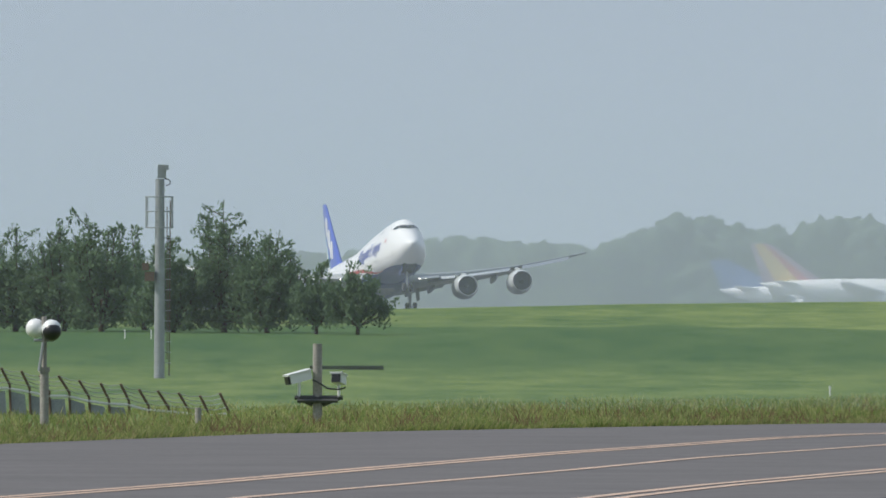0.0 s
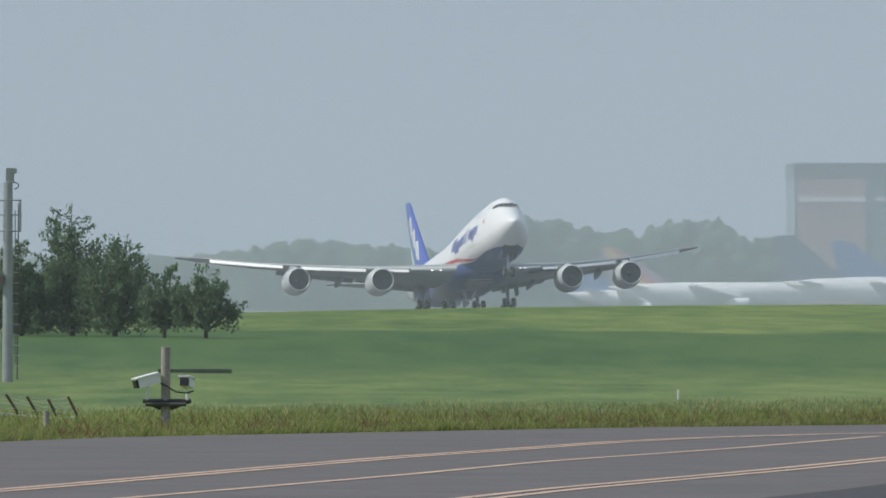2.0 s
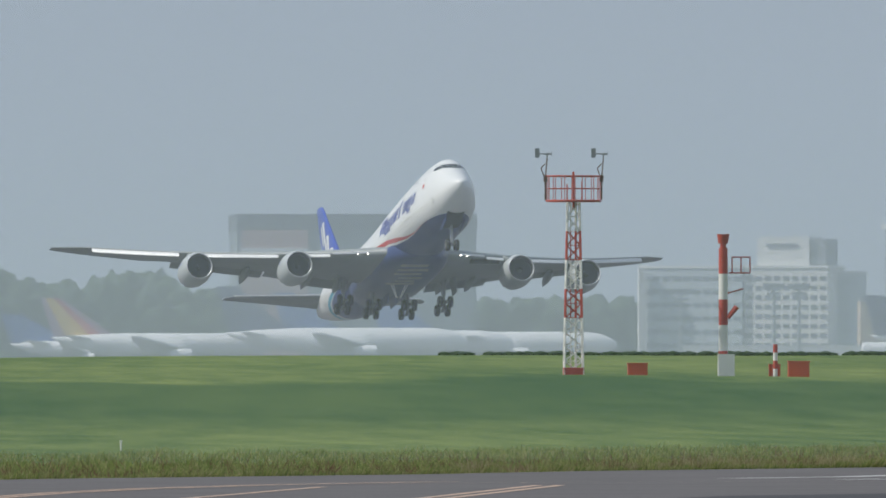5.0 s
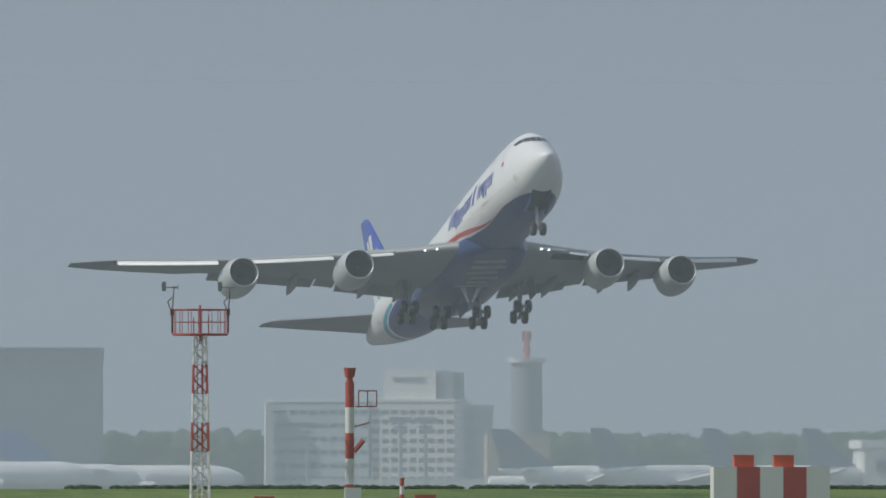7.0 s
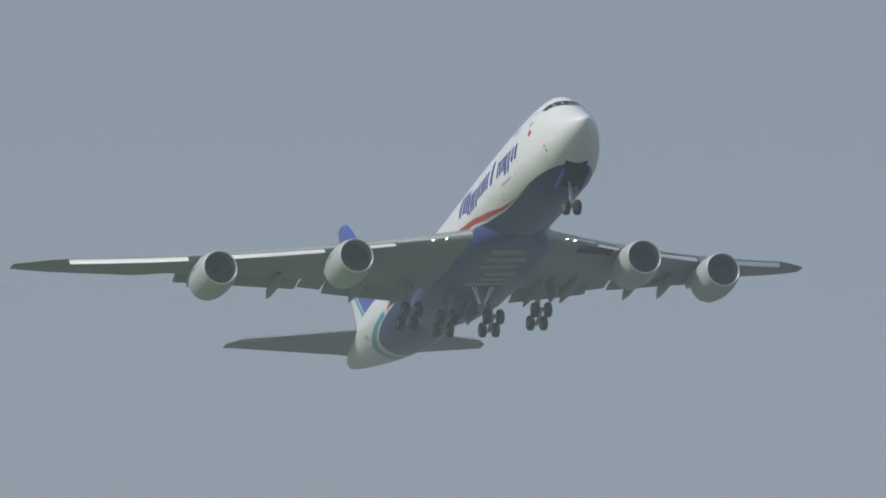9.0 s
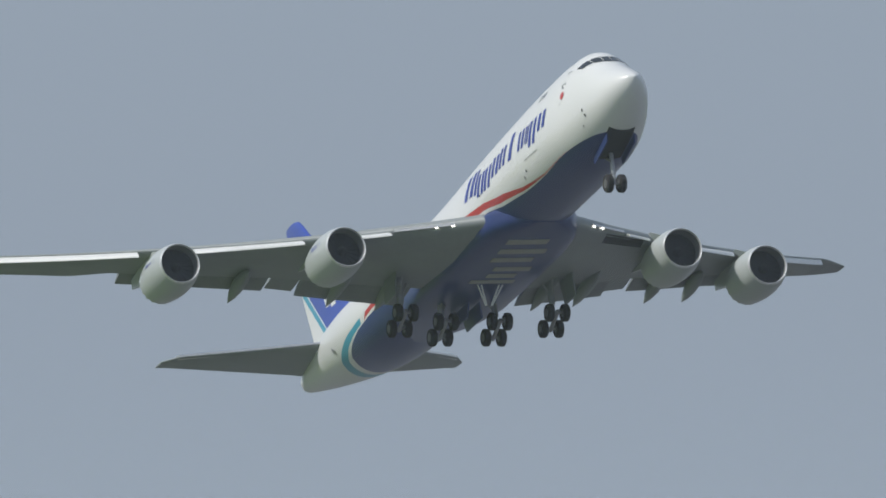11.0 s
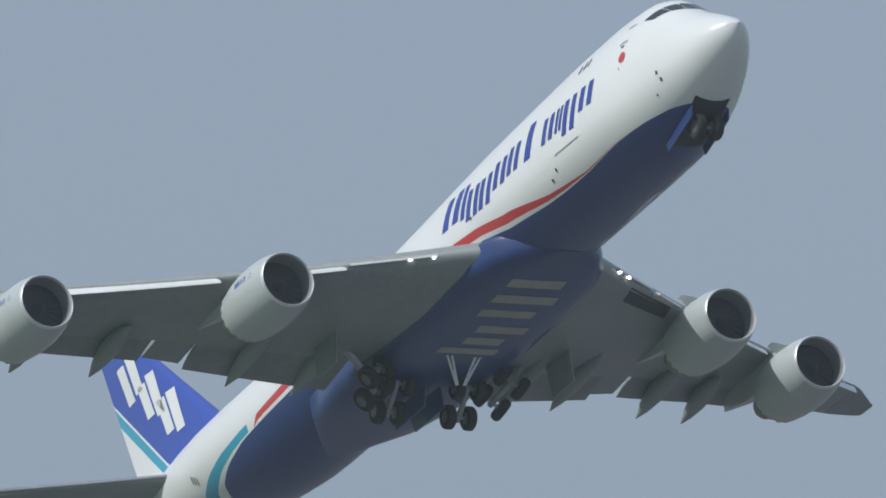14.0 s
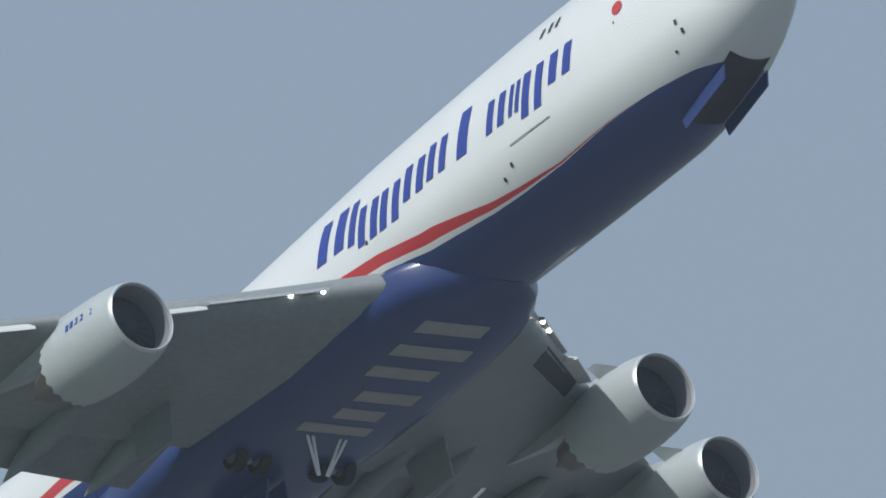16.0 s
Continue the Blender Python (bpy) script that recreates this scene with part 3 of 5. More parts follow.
def main_leg(x, y, z, ln, name):
    bm = bmesh.new()
    rod(bm, (0, 0, 0.3), (0, 0, -ln * 0.62), 0.24), rod(bm, (0, 0, -ln * 0.55), (0, 0, -ln), 0.16)
    tilt = -0.42
    rod(bm, (-0.95, 0, -ln - tilt), (0.95, 0, -ln + tilt), 0.15)
    for s in (-1, 1):
        rod(bm, (s * 0.75, -0.7, -ln + s * tilt * 0.8), (s * 0.75, 0.7, -ln + s * tilt * 0.8), 0.09)
    rod(bm, (0, 0, -ln * 0.5), (-1.3, 0.2, 0.2), 0.09), rod(bm, (0, 0, -ln * 0.5), (0.1, -0.9 if y > 0 else 0.9, 0.2), 0.09)
    rod(bm, (0.25, 0, -ln * 0.6), (0.5, 0, -ln * 0.8), 0.05), rod(bm, (0.5, 0, -ln * 0.8), (0.1, 0, -ln * 0.97), 0.05)
    leg = part(name, bm, STEEL, jet, "steel main leg with a four-wheel bogie", at=(x - MID, y, z))
    for s in (-1, 1):
        for yy in (-0.56, 0.56):
            wheel(leg, (s * 0.75, yy, -ln + s * tilt * 0.8))
    return leg


nose_gear = nose_leg()
wing_gear = [main_leg(37.2, s * 5.5, -1.9, 3.2, "wing_gear") for s in (1, -1)]
body_gear = [main_leg(39.0, s * 1.95, -2.7, 2.45, "body_gear") for s in (1, -1)]

# gear doors
for s in (1, -1):
    bm = bmesh.new()
    a = [Vector((x - MID, s * 0.95, z)) for x, z in ((7.15, -1.75), (10.0, -2.5), (9.9, -3.0), (7.3, -2.3))]
    loft(bm, [a, [p + Vector((0, s * 0.07, 0)) for p in a]])
    part("nose_gear_door", bm, BLUE, jet, "open blue nose gear door", smooth=False)
# dark patch laid on the skin as painted shade of the open nose bay
bm = bmesh.new()
g = []
for i in range(9):
    x = 6.75 + 3.3 * i / 8
    wd = math.asin(0.93 / lerp(HALF, x))
    g.append([bm.verts.new(skin(x, -math.pi / 2 + wd * k, 0.02)) for k in (-1, -0.5, 0, 0.5, 1)])
for a, b in zip(g, g[1:]):
    for i in range(4):
        bm.faces.new((a[i], a[i + 1], b[i + 1], b[i]))
part("nose_bay_shade", bm, DARK, jet, "dark patch on the skin, painted as the shade inside the open nose gear bay")
for s in (1, -1):
    bm = bmesh.new()
    a = [Vector((x - MID, s * y, z)) for x, y, z in ((35.0, 6.3, -1.7), (37.6, 6.3, -1.7), (37.4, 6.5, -3.9), (35.2, 6.5, -3.9))]
    loft(bm, [a, [p + Vector((0, s * 0.08, 0)) for p in a]])
    part("wing_gear_door", bm, WING_GREY, jet, "open grey wing gear door", smooth=False)
    bm = bmesh.new()
    a = [Vector((x - MID, s * y, z)) for x, y, z in ((37.6, 0.35, -3.6), (41.2, 0.35, -3.6), (41.0, 0.5, -4.7), (37.8, 0.5, -4.7))]
    loft(bm, [a, [p + Vector((0, s * 0.08, 0)) for p in a]])
    part("body_gear_door", bm, BLUE, jet, "open blue body gear door", smooth=False)
# pale link rods ahead of the body gear
for y in (-1.05, -0.75, 0.75, 1.05):
    bm = bmesh.new()
    rod(bm, (34.2 - MID, y * 0.9, -3.4), (34.9 - MID, y * 0.22, -4.75), 0.06)
    part("door_link", bm, WHITE, jet, "pale door link rod")


# ---- ground ----
def crest(x, y):
    return lerp([(-0.05, 1.8), (0.003, 1.85), (0.0195, 2.22), (0.034, 2.36), (0.044, 2.4), (0.08, 2.4)], x / max(y, 1))


def height(x, y):
    c = crest(x, y)
    z = lerp([(0, 0), (440, 0), (480, 0.03), (560, 0.62), (600, 1.05), (650, 1.28), (690, 1.48), (800, 1.82), (950, c), (1000, c), (1100, 1.5), (1300, 0.55), (2300, 0.5), (4900, 0.5)], y)
    z = 0.5 + (z - 0.5) * max(0, min(1, (150 - x) / 40)) if y > 560 else z
    if 440 < y < 1100 and x < 110:
        z += ((0.16 if y < 800 else 0.04) * noise.noise((x * 0.06, y * 0.012, 0.3)) + (0.07 if y < 750 else 0.02) * noise.noise((x * 0.22, y * 0.03, 2.1))) * min(1, (y - 440) / 80)
    return z


def grass_mat():
    m = bpy.data.materials.new("grass")
    m.use_nodes = True
    n, l = m.node_tree.nodes, m.node_tree.links
    b = n["Principled BSDF"]
    b.inputs["Roughness"].default_value, b.inputs["Specular IOR Level"].default_value = 0.9, 0.15
    tc, mp = n.new("ShaderNodeTexCoord"), n.new("ShaderNodeMapping")
    mp.inputs["Scale"].default_value = (1, 0.09, 1)
    l.new(tc.outputs["Object"], mp.inputs[0])
    outs = []
    for sc, det in ((0.06, 4), (0.5, 6), (3.5, 3)):
        t = n.new("ShaderNodeTexNoise")
        t.inputs["Scale"].default_value, t.inputs["Detail"].default_value = sc, det
        l.new(mp.outputs[0], t.inputs["Vector"])
        outs.append(t.outputs[0])
    mixv = op(n, l, "ADD", op(n, l, "MULTIPLY", outs[0], 0.42), op(n, l, "ADD", op(n, l, "MULTIPLY", outs[1], 0.38), op(n, l, "MULTIPLY", outs[2], 0.25)))
    r = n.new("ShaderNodeValToRGB")
    e = r.color_ramp.elements
    e[0].position, e[0].color = 0.4, (0.042, 0.096, 0.025, 1)
    e[1].position, e[1].color = 0.64, (0.178, 0.228, 0.064, 1)
    l.new(mixv, r.inputs[0])
    # darker green band along the bank
    sep = n.new("ShaderNodeSeparateXYZ")
    l.new(tc.outputs["Object"], sep.inputs[0])
    yy = op(n, l, "ADD", sep.outputs[1], op(n, l, "MULTIPLY", op(n, l, "SUBTRACT", outs[0], 0.5), 160))
    up, dn = n.new("ShaderNodeMapRange"), n.new("ShaderNodeMapRange")
    up.inputs[1].default_value, up.inputs[2].default_value = 470, 540
    dn.inputs[1].default_value, dn.inputs[2].default_value = 655, 640
    l.new(yy, up.inputs[0]), l.new(yy, dn.inputs[0])
    band = op(n, l, "MULTIPLY", op(n, l, "MULTIPLY", up.outputs[0], dn.outputs[0]), 0.7)
    c = over(n, l, r.outputs[0], (0.034, 0.088, 0.026), band)
    l.new(c, b.inputs["Base Color"])
    return m


GRASS = grass_mat()
xs = sorted(set(list(np.linspace(-140, 160, 61)) + [-3000, -1500, -700, -300, 250, 400, 700, 1500, 3000]))
ys = [-400, -50, 100, 200] + list(np.linspace(240, 440, 21)) + list(np.linspace(446, 1110, 84)) + [1200, 1300, 1700, 2300, 3000, 4000, 4900]
bm = bmesh.new()
grid = [[bm.verts.new((x, y, height(x, y) - 0.02)) for x in xs] for y in ys]
for a, b in zip(grid, grid[1:]):
    for i in range(len(xs) - 1):
        bm.faces.new((a[i], a[i + 1], b[i + 1], b[i]))
tagged(part("ground", bm, GRASS), "green mown airfield grass rising to a low bank", "grass", kind="structure")

# taxiway
KERB = [(-300, -180), (-60, 60), (-20, 195), (-5.43, 259.5), (-0.77, 280.6), (4.58, 295), (11.0, 304), (15.9, 311), (20, 320), (25, 331), (30, 337), (60, 350), (300, 380)]
ASPHALT = mat("asphalt", (0.125, 0.116, 0.112), 0.85, vary=0.25, scale=0.35, bump=0.2, color2=(0.088, 0.082, 0.079), fine=14)
FRESH = mat("fresh_asphalt", (0.05, 0.05, 0.053), 0.9, vary=0.2, scale=0.5, bump=0.2)
LINE = mat("faded_orange_line", (0.66, 0.46, 0.33), 0.8, vary=0.35, scale=1.2, color2=(0.36, 0.28, 0.23))
CHALK = mat("white_line", (0.7, 0.7, 0.68), 0.8, vary=0.3, scale=2)


def sheet(name, left, right, z, material, kind="structure", label="", category="", parent=None, step=4.0):
    """A flat strip between two lines of (x, y)."""
    def fine(line):
        pts = [Vector(p) for p in line]
        n = 40
        seg = [0.0]
        for a, b in zip(pts, pts[1:]):
            seg.append(seg[-1] + (b - a).length)
        return [Vector((np.interp(seg[-1] * i / n, seg, [p.x for p in pts]), np.interp(seg[-1] * i / n, seg, [p.y for p in pts]))) for i in range(n + 1)]
    bm = bmesh.new()
    a, b = [[bm.verts.new((p.x, p.y, z)) for p in fine(q)] for q in (left, right)]
    for i in range(len(a) - 1):
        bm.faces.new((a[i], a[i + 1], b[i + 1], b[i]))
    ob = part(name, bm, material, parent)
    return tagged(ob, label, category, "", kind) if not parent else ob


road = sheet("taxiway", KERB, [(x + 330, y - 420) for x, y in KERB], 0.012, ASPHALT, label="grey worn asphalt taxiway with faded orange lines", category="taxiway")


def line(pts, w, material=LINE, z=0.02, name="painted_line"):
    return sheet(name, [(x - w / 2, y) for x, y in pts], [(x + w / 2, y) for x, y in pts], z, material, parent=road)


LA = [(-12, 130), (-3.95, 188.9), (-2.02, 201.7), (1.02, 225.1), (3.4, 243), (5.2, 254), (7.46, 269), (9.4, 278), (12.0, 286), (15.4, 292.5)]
LB = [(-6, 145), (-0.93, 189), (1.01, 202), (3.37, 218.3), (5.65, 235.8), (9.26, 257), (12.75, 280.7)]
LC = [(-2, 140), (3.26, 189), (4.81, 200.7), (8.7, 225), (12, 248), (14.4, 266), (16.85, 284)]
line(LA, 0.2), line([(x + 0.36, y) for x, y in LA], 0.22)
line(LB, 0.2)
line(LC, 0.2), line([(x + 0.42, y) for x, y in LC], 0.2)
line([(12, 286), (18, 291), (30, 296), (60, 305)], 0.12)
line([(21.5, 300), (24, 303.5), (26, 309), (29, 318)], 0.6, CHALK), line([(23.5, 297), (30, 306)], 0.6, CHALK)
sheet("asphalt_patch", [(-30, 40), (4, 170), (8.14, 196.5), (11.9, 220.7), (16.9, 256), (20, 266), (40, 275), (70, 280)], [(40, 20), (60, 60), (80, 100), (90, 140), (100, 180), (110, 220), (110, 240), (100, 260)], 0.026, FRESH, parent=road)
for a in ([(9.0, 196), (17, 256)],):
    line([(x - 0.75, y) for x, y in a], 0.25, FRESH, 0.024, "sealed_joint")


RUNWAY = mat("runway_asphalt", (0.14, 0.14, 0.142), 0.85, vary=0.2, scale=0.05)
sheet("runway", [(-125, 2500), (255, -300)], [(200, 2500), (900, -300)], 0.56, RUNWAY, label="wide dark grey asphalt runway", category="runway")
sheet("apron", [(-1500, 2700), (-1500, 4560)], [(2500, 2700), (2500, 4560)], 0.53, RUNWAY, label="wide grey paved apron", category="apron")

# grass blades and weeds along the edge
def blades(name, count, y0, y1, hmin, hmax, cols, seed, label, x0=-14, x1=40, near=1.5):
    rng = np.random.default_rng(seed)
    kx, ky = np.array(KERB).T
    x = rng.uniform(x0, x1, count)
    d = rng.uniform(0, 1, count) ** near
    y = np.interp(x, kx, ky) + y0 + d * (y1 - y0)
    clump = np.array([0.75 + 0.7 * noise.noise((a * 0.9, b * 0.12, seed)) + 0.6 * noise.noise((a * 3.1, b * 0.5, seed)) for a, b in zip(x, y)])
    h = rng.uniform(hmin, hmax, count) * np.clip(clump, 0.3, 1.4)
    x = x * (1 + 0 * y) + (y - np.interp(x, kx, ky)) * x / 320
    z = np.array([height(a, b) - 0.03 for a, b in zip(x, y)])
    w = rng.uniform(0.007, 0.017, count)
    lean = rng.normal(0, 0.55, (count, 2)) * h[:, None]
    v = np.empty((count, 3, 3))
    v[:, 0] = np.stack([x - w, y, z], 1)
    v[:, 1] = np.stack([x + w, y, z], 1)
    v[:, 2] = np.stack([x + lean[:, 0], y + lean[:, 1], z + h], 1)
    me = bpy.data.meshes.new(name)
    me.from_pydata(v.reshape(-1, 3).tolist(), [], np.arange(count * 3).reshape(-1, 3).tolist())
    m = bpy.data.materials.new(name)
    m.use_nodes = True
    n, l = m.node_tree.nodes, m.node_tree.links
    b = n["Principled BSDF"]
    b.inputs["Roughness"].default_value, b.inputs["Specular IOR Level"].default_value = 0.8, 0.2
    g, r = n.new("ShaderNodeNewGeometry"), n.new("ShaderNodeValToRGB")
    e = r.color_ramp.elements
    while len(e) < len(cols):
        e.new(0.5)
    for i, c in enumerate(cols):
        e[i].position, e[i].color = i / (len(cols) - 1), (*c, 1)
    l.new(g.outputs["Random Per Island"], r.inputs[0])
    l.new(r.outputs[0], b.inputs["Base Color"])
    thin, both = n.new("ShaderNodeBsdfTranslucent"), n.new("ShaderNodeMixShader")
    l.new(r.outputs[0], thin.inputs[0])
    both.inputs[0].default_value = 0.5
    l.new(b.outputs[0], both.inputs[1]), l.new(thin.outputs[0], both.inputs[2])
    l.new(both.outputs[0], n["Material Output"].inputs["Surface"])
    me.materials.append(m)
    return tagged(new(name, me), label, "grass", kind="stuff")


blades("edge_grass", 150000, 0.0, 75, 0.05, 0.24, [(0.14, 0.2, 0.055), (0.25, 0.31, 0.085), (0.44, 0.42, 0.16), (0.18, 0.26, 0.07), (0.52, 0.47, 0.24), (0.1, 0.14, 0.045)], 3, "yellow-green uncut grass along the taxiway edge", near=3.0)
blades("weeds", 9000, 0.2, 40, 0.12, 0.36, [(0.2, 0.11, 0.07), (0.28, 0.19, 0.11), (0.12, 0.11, 0.05)], 4, "brown seed heads of weeds in the grass", near=2.4)
blades("dry_grass", 8000, 0.0, 4, 0.1, 0.32, [(0.5, 0.43, 0.26), (0.4, 0.34, 0.18), (0.22, 0.22, 0.08)], 6, "dry straw-coloured grass at the asphalt edge", x0=17, x1=34)

# ---- things near the camera's side ----
CONCRETE = mat("concrete", (0.34, 0.32, 0.29), 0.85, vary=0.3, scale=3, bump=0.3)
GALV = mat("galvanised_steel", (0.36, 0.38, 0.39), 0.5, 0.4, vary=0.25, scale=4)
RUST = mat("rusty_steel", (0.17, 0.11, 0.08), 0.8, vary=0.4, scale=6)
DARK_STEEL = mat("dark_painted_steel", (0.09, 0.092, 0.09), 0.6, 0.3, vary=0.3, scale=5)
BLACK = mat("black_plastic", (0.02, 0.02, 0.022), 0.35)
PLASTIC = mat("white_housing", (0.75, 0.76, 0.75), 0.4, vary=0.1, scale=5)
PAINT_W = mat("white_mast_paint", (0.78, 0.77, 0.74), 0.5, vary=0.12, scale=2)
PAINT_R = mat("red_mast_paint", (0.50, 0.09, 0.065), 0.5, vary=0.25, scale=2)
ORANGE = mat("orange_box_paint", (0.62, 0.11, 0.04), 0.5, vary=0.15, scale=2)


def thing(name, label, category, at=(0, 0, 0), group="", turn=0.0):
    ob = tagged(new(name), label, category, group)
    ob.matrix_basis = pose(*at, 0, 0, turn)
    return ob


def tall_pole():
    p = thing("camera_pole", "tall grey steel pole with a camera and a climbing cage", "pole", (-5.1, 478, 0))
    bm = bmesh.new()
    rod(bm, (0, 0, -0.1), (0.02, 0, 6.15), 0.165, 0.14, 16)
    part("shaft", bm, GALV, p)
    bm = bmesh.new()
    box(bm, (0.08, 0, 6.38), (0.26, 0.3, 0.42)), box(bm, (0.2, -0.1, 6.5), (0.18, 0.3, 0.16))
    bmesh.ops.bevel(bm, geom=bm.edges[:], offset=0.03, segments=1)
    part("camera_head", bm, GALV, p, "grey camera housing")
    bm = bmesh.new()
    for i in range(10):
        a, b = math.pi * (i / 9 - 0.5), math.pi * ((i + 1) / 9 - 0.5)
        rod(bm, (0.2 + 0.14 * math.cos(a), 0, 6.05 + 0.1 * math.sin(a)), (0.2 + 0.14 * math.cos(b), 0, 6.05 + 0.1 * math.sin(b)), 0.018, seg=5)
    part("cable_loop", bm, BLACK, p)
    bm = bmesh.new()
    for z in (4.65, 5.15, 5.6):
        for i in range(12):
            a, b = 2 * math.pi * i / 12, 2 * math.pi * (i + 1) / 12
            rod(bm, (0.42 * math.cos(a), 0.42 * math.sin(a), z), (0.42 * math.cos(b), 0.42 * math.sin(b), z), 0.02, seg=5)
    for a in (0.2, 2.6, 3.4, 5.8):
        rod(bm, (0.42 * math.cos(a), 0.42 * math.sin(a), 4.65), (0.42 * math.cos(a), 0.42 * math.sin(a), 5.62), 0.02, seg=5)
    part("climbing_cage", bm, GALV, p)
    bm = bmesh.new()
    rod(bm, (0.3, 0, 0.1), (0.34, 0, 5.5), 0.022, seg=6), rod(bm, (0.24, 0.1, 0.6), (0.24, 0.1, 5.3), 0.015, seg=5)
    part("conduit", bm, RUST, p)
    for i in range(13):
        bm = bmesh.new()
        rod(bm, (0.12, -0.1, 0.5 + i * 0.32), (0.36, -0.1, 0.5 + i * 0.32), 0.012, seg=5)
        part("rung", bm, GALV, p)
    bm = bmesh.new()
    box(bm, (-0.3, -0.1, 3.15), (0.3, 0.3, 0.28)), box(bm, (-0.42, -0.15, 3.45), (0.2, 0.2, 0.22))
    part("junction_box", bm, RUST, p, "brownish junction box")


def cctv_post():
    p = thing("security_camera_post", "short concrete post with two white security cameras", "post", (-0.15, 305, 0))
    bm = bmesh.new()
    rod(bm, (0, 0, -0.1), (0, 0, 1.56), 0.095, 0.09, 14)
    part("post", bm, CONCRETE, p)
    bm = bmesh.new()
    for a, b in (((-0.45, -0.05, 0.5), (0.5, -0.05, 0.5)), ((-0.4, -0.05, 0.5), (-0.1, 0, 0.36)), ((0.45, -0.05, 0.5), (0.1, 0, 0.36)), ((-0.4, -0.15, 0.44), (0.4, -0.15, 0.44))):
        rod(bm, a, b, 0.05, seg=6)
    part("bracket", bm, DARK_STEEL, p, "dark steel bracket")
    for s, x, turn, ln in ((1, -0.36, 24, 0.46), (2, 0.42, 76, 0.42)):
        bm = bmesh.new()
        m = Matrix.Translation((x, -0.06, 0.9 if s == 1 else 0.86)) @ pose(0, 0, 0, 0, -14 if s == 1 else 8, turn)
        box(bm, (0, 0, 0), (ln, 0.2, 0.18))
        box(bm, (-0.02, 0, 0.1), (ln * 1.12, 0.25, 0.03))
        bmesh.ops.bevel(bm, geom=bm.edges[:], offset=0.02, segments=1)
        bm.transform(m)
        h = part("camera_housing", bm, PLASTIC, p, "white weatherproof camera housing")
        bm = bmesh.new()
        box(bm, (-ln / 2 - 0.02, 0, -0.01), (0.06, 0.17, 0.15))
        bm.transform(m)
        part("lens_hood", bm, BLACK, h, "dark front glass")
        bm = bmesh.new()
        rod(bm, (x, -0.06, 0.5), (x, -0.06, 0.82), 0.03, seg=8)
        part("foot", bm, PLASTIC, p)
    bm = bmesh.new()
    pts = [(-0.1, -0.1, 0.85), (0.05, -0.14, 0.78), (0.2, -0.12, 0.68), (0.42, -0.12, 0.66), (0.55, -0.1, 0.7)]
    for a, b in zip(pts, pts[1:]):
        rod(bm, a, b, 0.017, seg=5)
    part("cable", bm, BLACK, p)


def dome_post():
    p = thing("dome_camera_post", "post with two round white sensors, one facing with black front", "post", (-5.42, 300, 0))
    bm = bmesh.new()
    rod(bm, (0, 0, -0.1), (0, 0, 1.1), 0.085, seg=12), rod(bm, (0, 0, 1.1), (0, 0, 2.1), 0.05, seg=10), rod(bm, (0, 0, 1.02), (0, 0, 1.12), 0.11, seg=12)
    part("post", bm, CONCRETE, p)
    for x, y, z, front in ((-0.17, 0.1, 1.87, 0), (0.14, -0.1, 1.85, 1)):
        bm = bmesh.new()
        bmesh.ops.create_icosphere(bm, subdivisions=3, radius=0.19, matrix=Matrix.Translation((x, y, z)))
        s = part("sensor", bm, PLASTIC, p, "round white sensor housing")
        if front:
            bm = bmesh.new()
            bmesh.ops.create_icosphere(bm, subdivisions=3, radius=0.185, matrix=Matrix.Translation((x + 0.01, y - 0.03, z - 0.035)))
            part("front_glass", bm, BLACK, s)
    bm = bmesh.new()
    rod(bm, (-0.2, 0, 1.64), (0.2, 0, 1.64), 0.035, seg=6), rod(bm, (-0.02, -0.08, 1.6), (-0.1, -0.1, 1.05), 0.03, seg=6)
    part("bracket", bm, GALV, p)


def fence():
    f = thing("perimeter_fence", "low fence of rusty leaning posts with barbed wire and white rail", "fence")
    pts = []
    for i in range(15):
        u = i / 14
        pts.append(Vector((-8.0 + 5.9 * u, 330, 0.70 - 0.72 * min(1, u * 1.15) + 0.03 * math.sin(i * 2.3))))
    for i, p in enumerate(pts):
        bm = bmesh.new()
        rod(bm, (p.x + 0.06, 330, -0.05), (p.x + 0.04, 330, p.z + 0.1), 0.03, seg=6)
        rod(bm, (p.x + 0.04, 330, p.z + 0.08), (p.x - 0.16 + 0.03 * math.sin(i * 5), 329.9, p.z + 0.44), 0.028, seg=6)
        part("post", bm, RUST, f)
    for k, (dx, dz) in enumerate(((0.0, 0.14), (-0.05, 0.24), (-0.1, 0.33), (-0.15, 0.42))):
        bm = bmesh.new()
        for a, b in zip(pts, pts[1:]):
            m = (a + b) / 2 + Vector((dx, -0.05, dz - 0.03))
            rod(bm, a + Vector((dx, -0.05, dz)), m, 0.007, seg=4), rod(bm, m, b + Vector((dx, -0.05, dz)), 0.007, seg=4)
        part("wire", bm, GALV, f)
    for a, b in zip(pts, pts[1:]):
        bm = bmesh.new()
        rod(bm, a, b, 0.032, seg=6)
        part("rail", bm, PAINT_W, f, "white painted rail")
    for a, b in zip(pts[:9], pts[1:10]):
        bm = bmesh.new()
        v = [Vector((a.x + 0.05, 330.04, a.z - 0.06)), Vector((b.x - 0.06, 330.04, b.z - 0.06)), Vector((b.x - 0.02, 330.04, -0.05)), Vector((a.x + 0.09, 330.04, -0.05))]
        loft(bm, [v, [q + Vector((0, 0.03, 0)) for q in v]])
        part("panel", bm, GALV, f, smooth=False)
    bm = bmesh.new()
    rod(bm, (-2.45, 300.0, -0.05), (-2.45, 300.0, 0.34), 0.06, seg=10)
    tagged(part("marker_stub", bm, CONCRETE), "short concrete marker in the grass", "post")


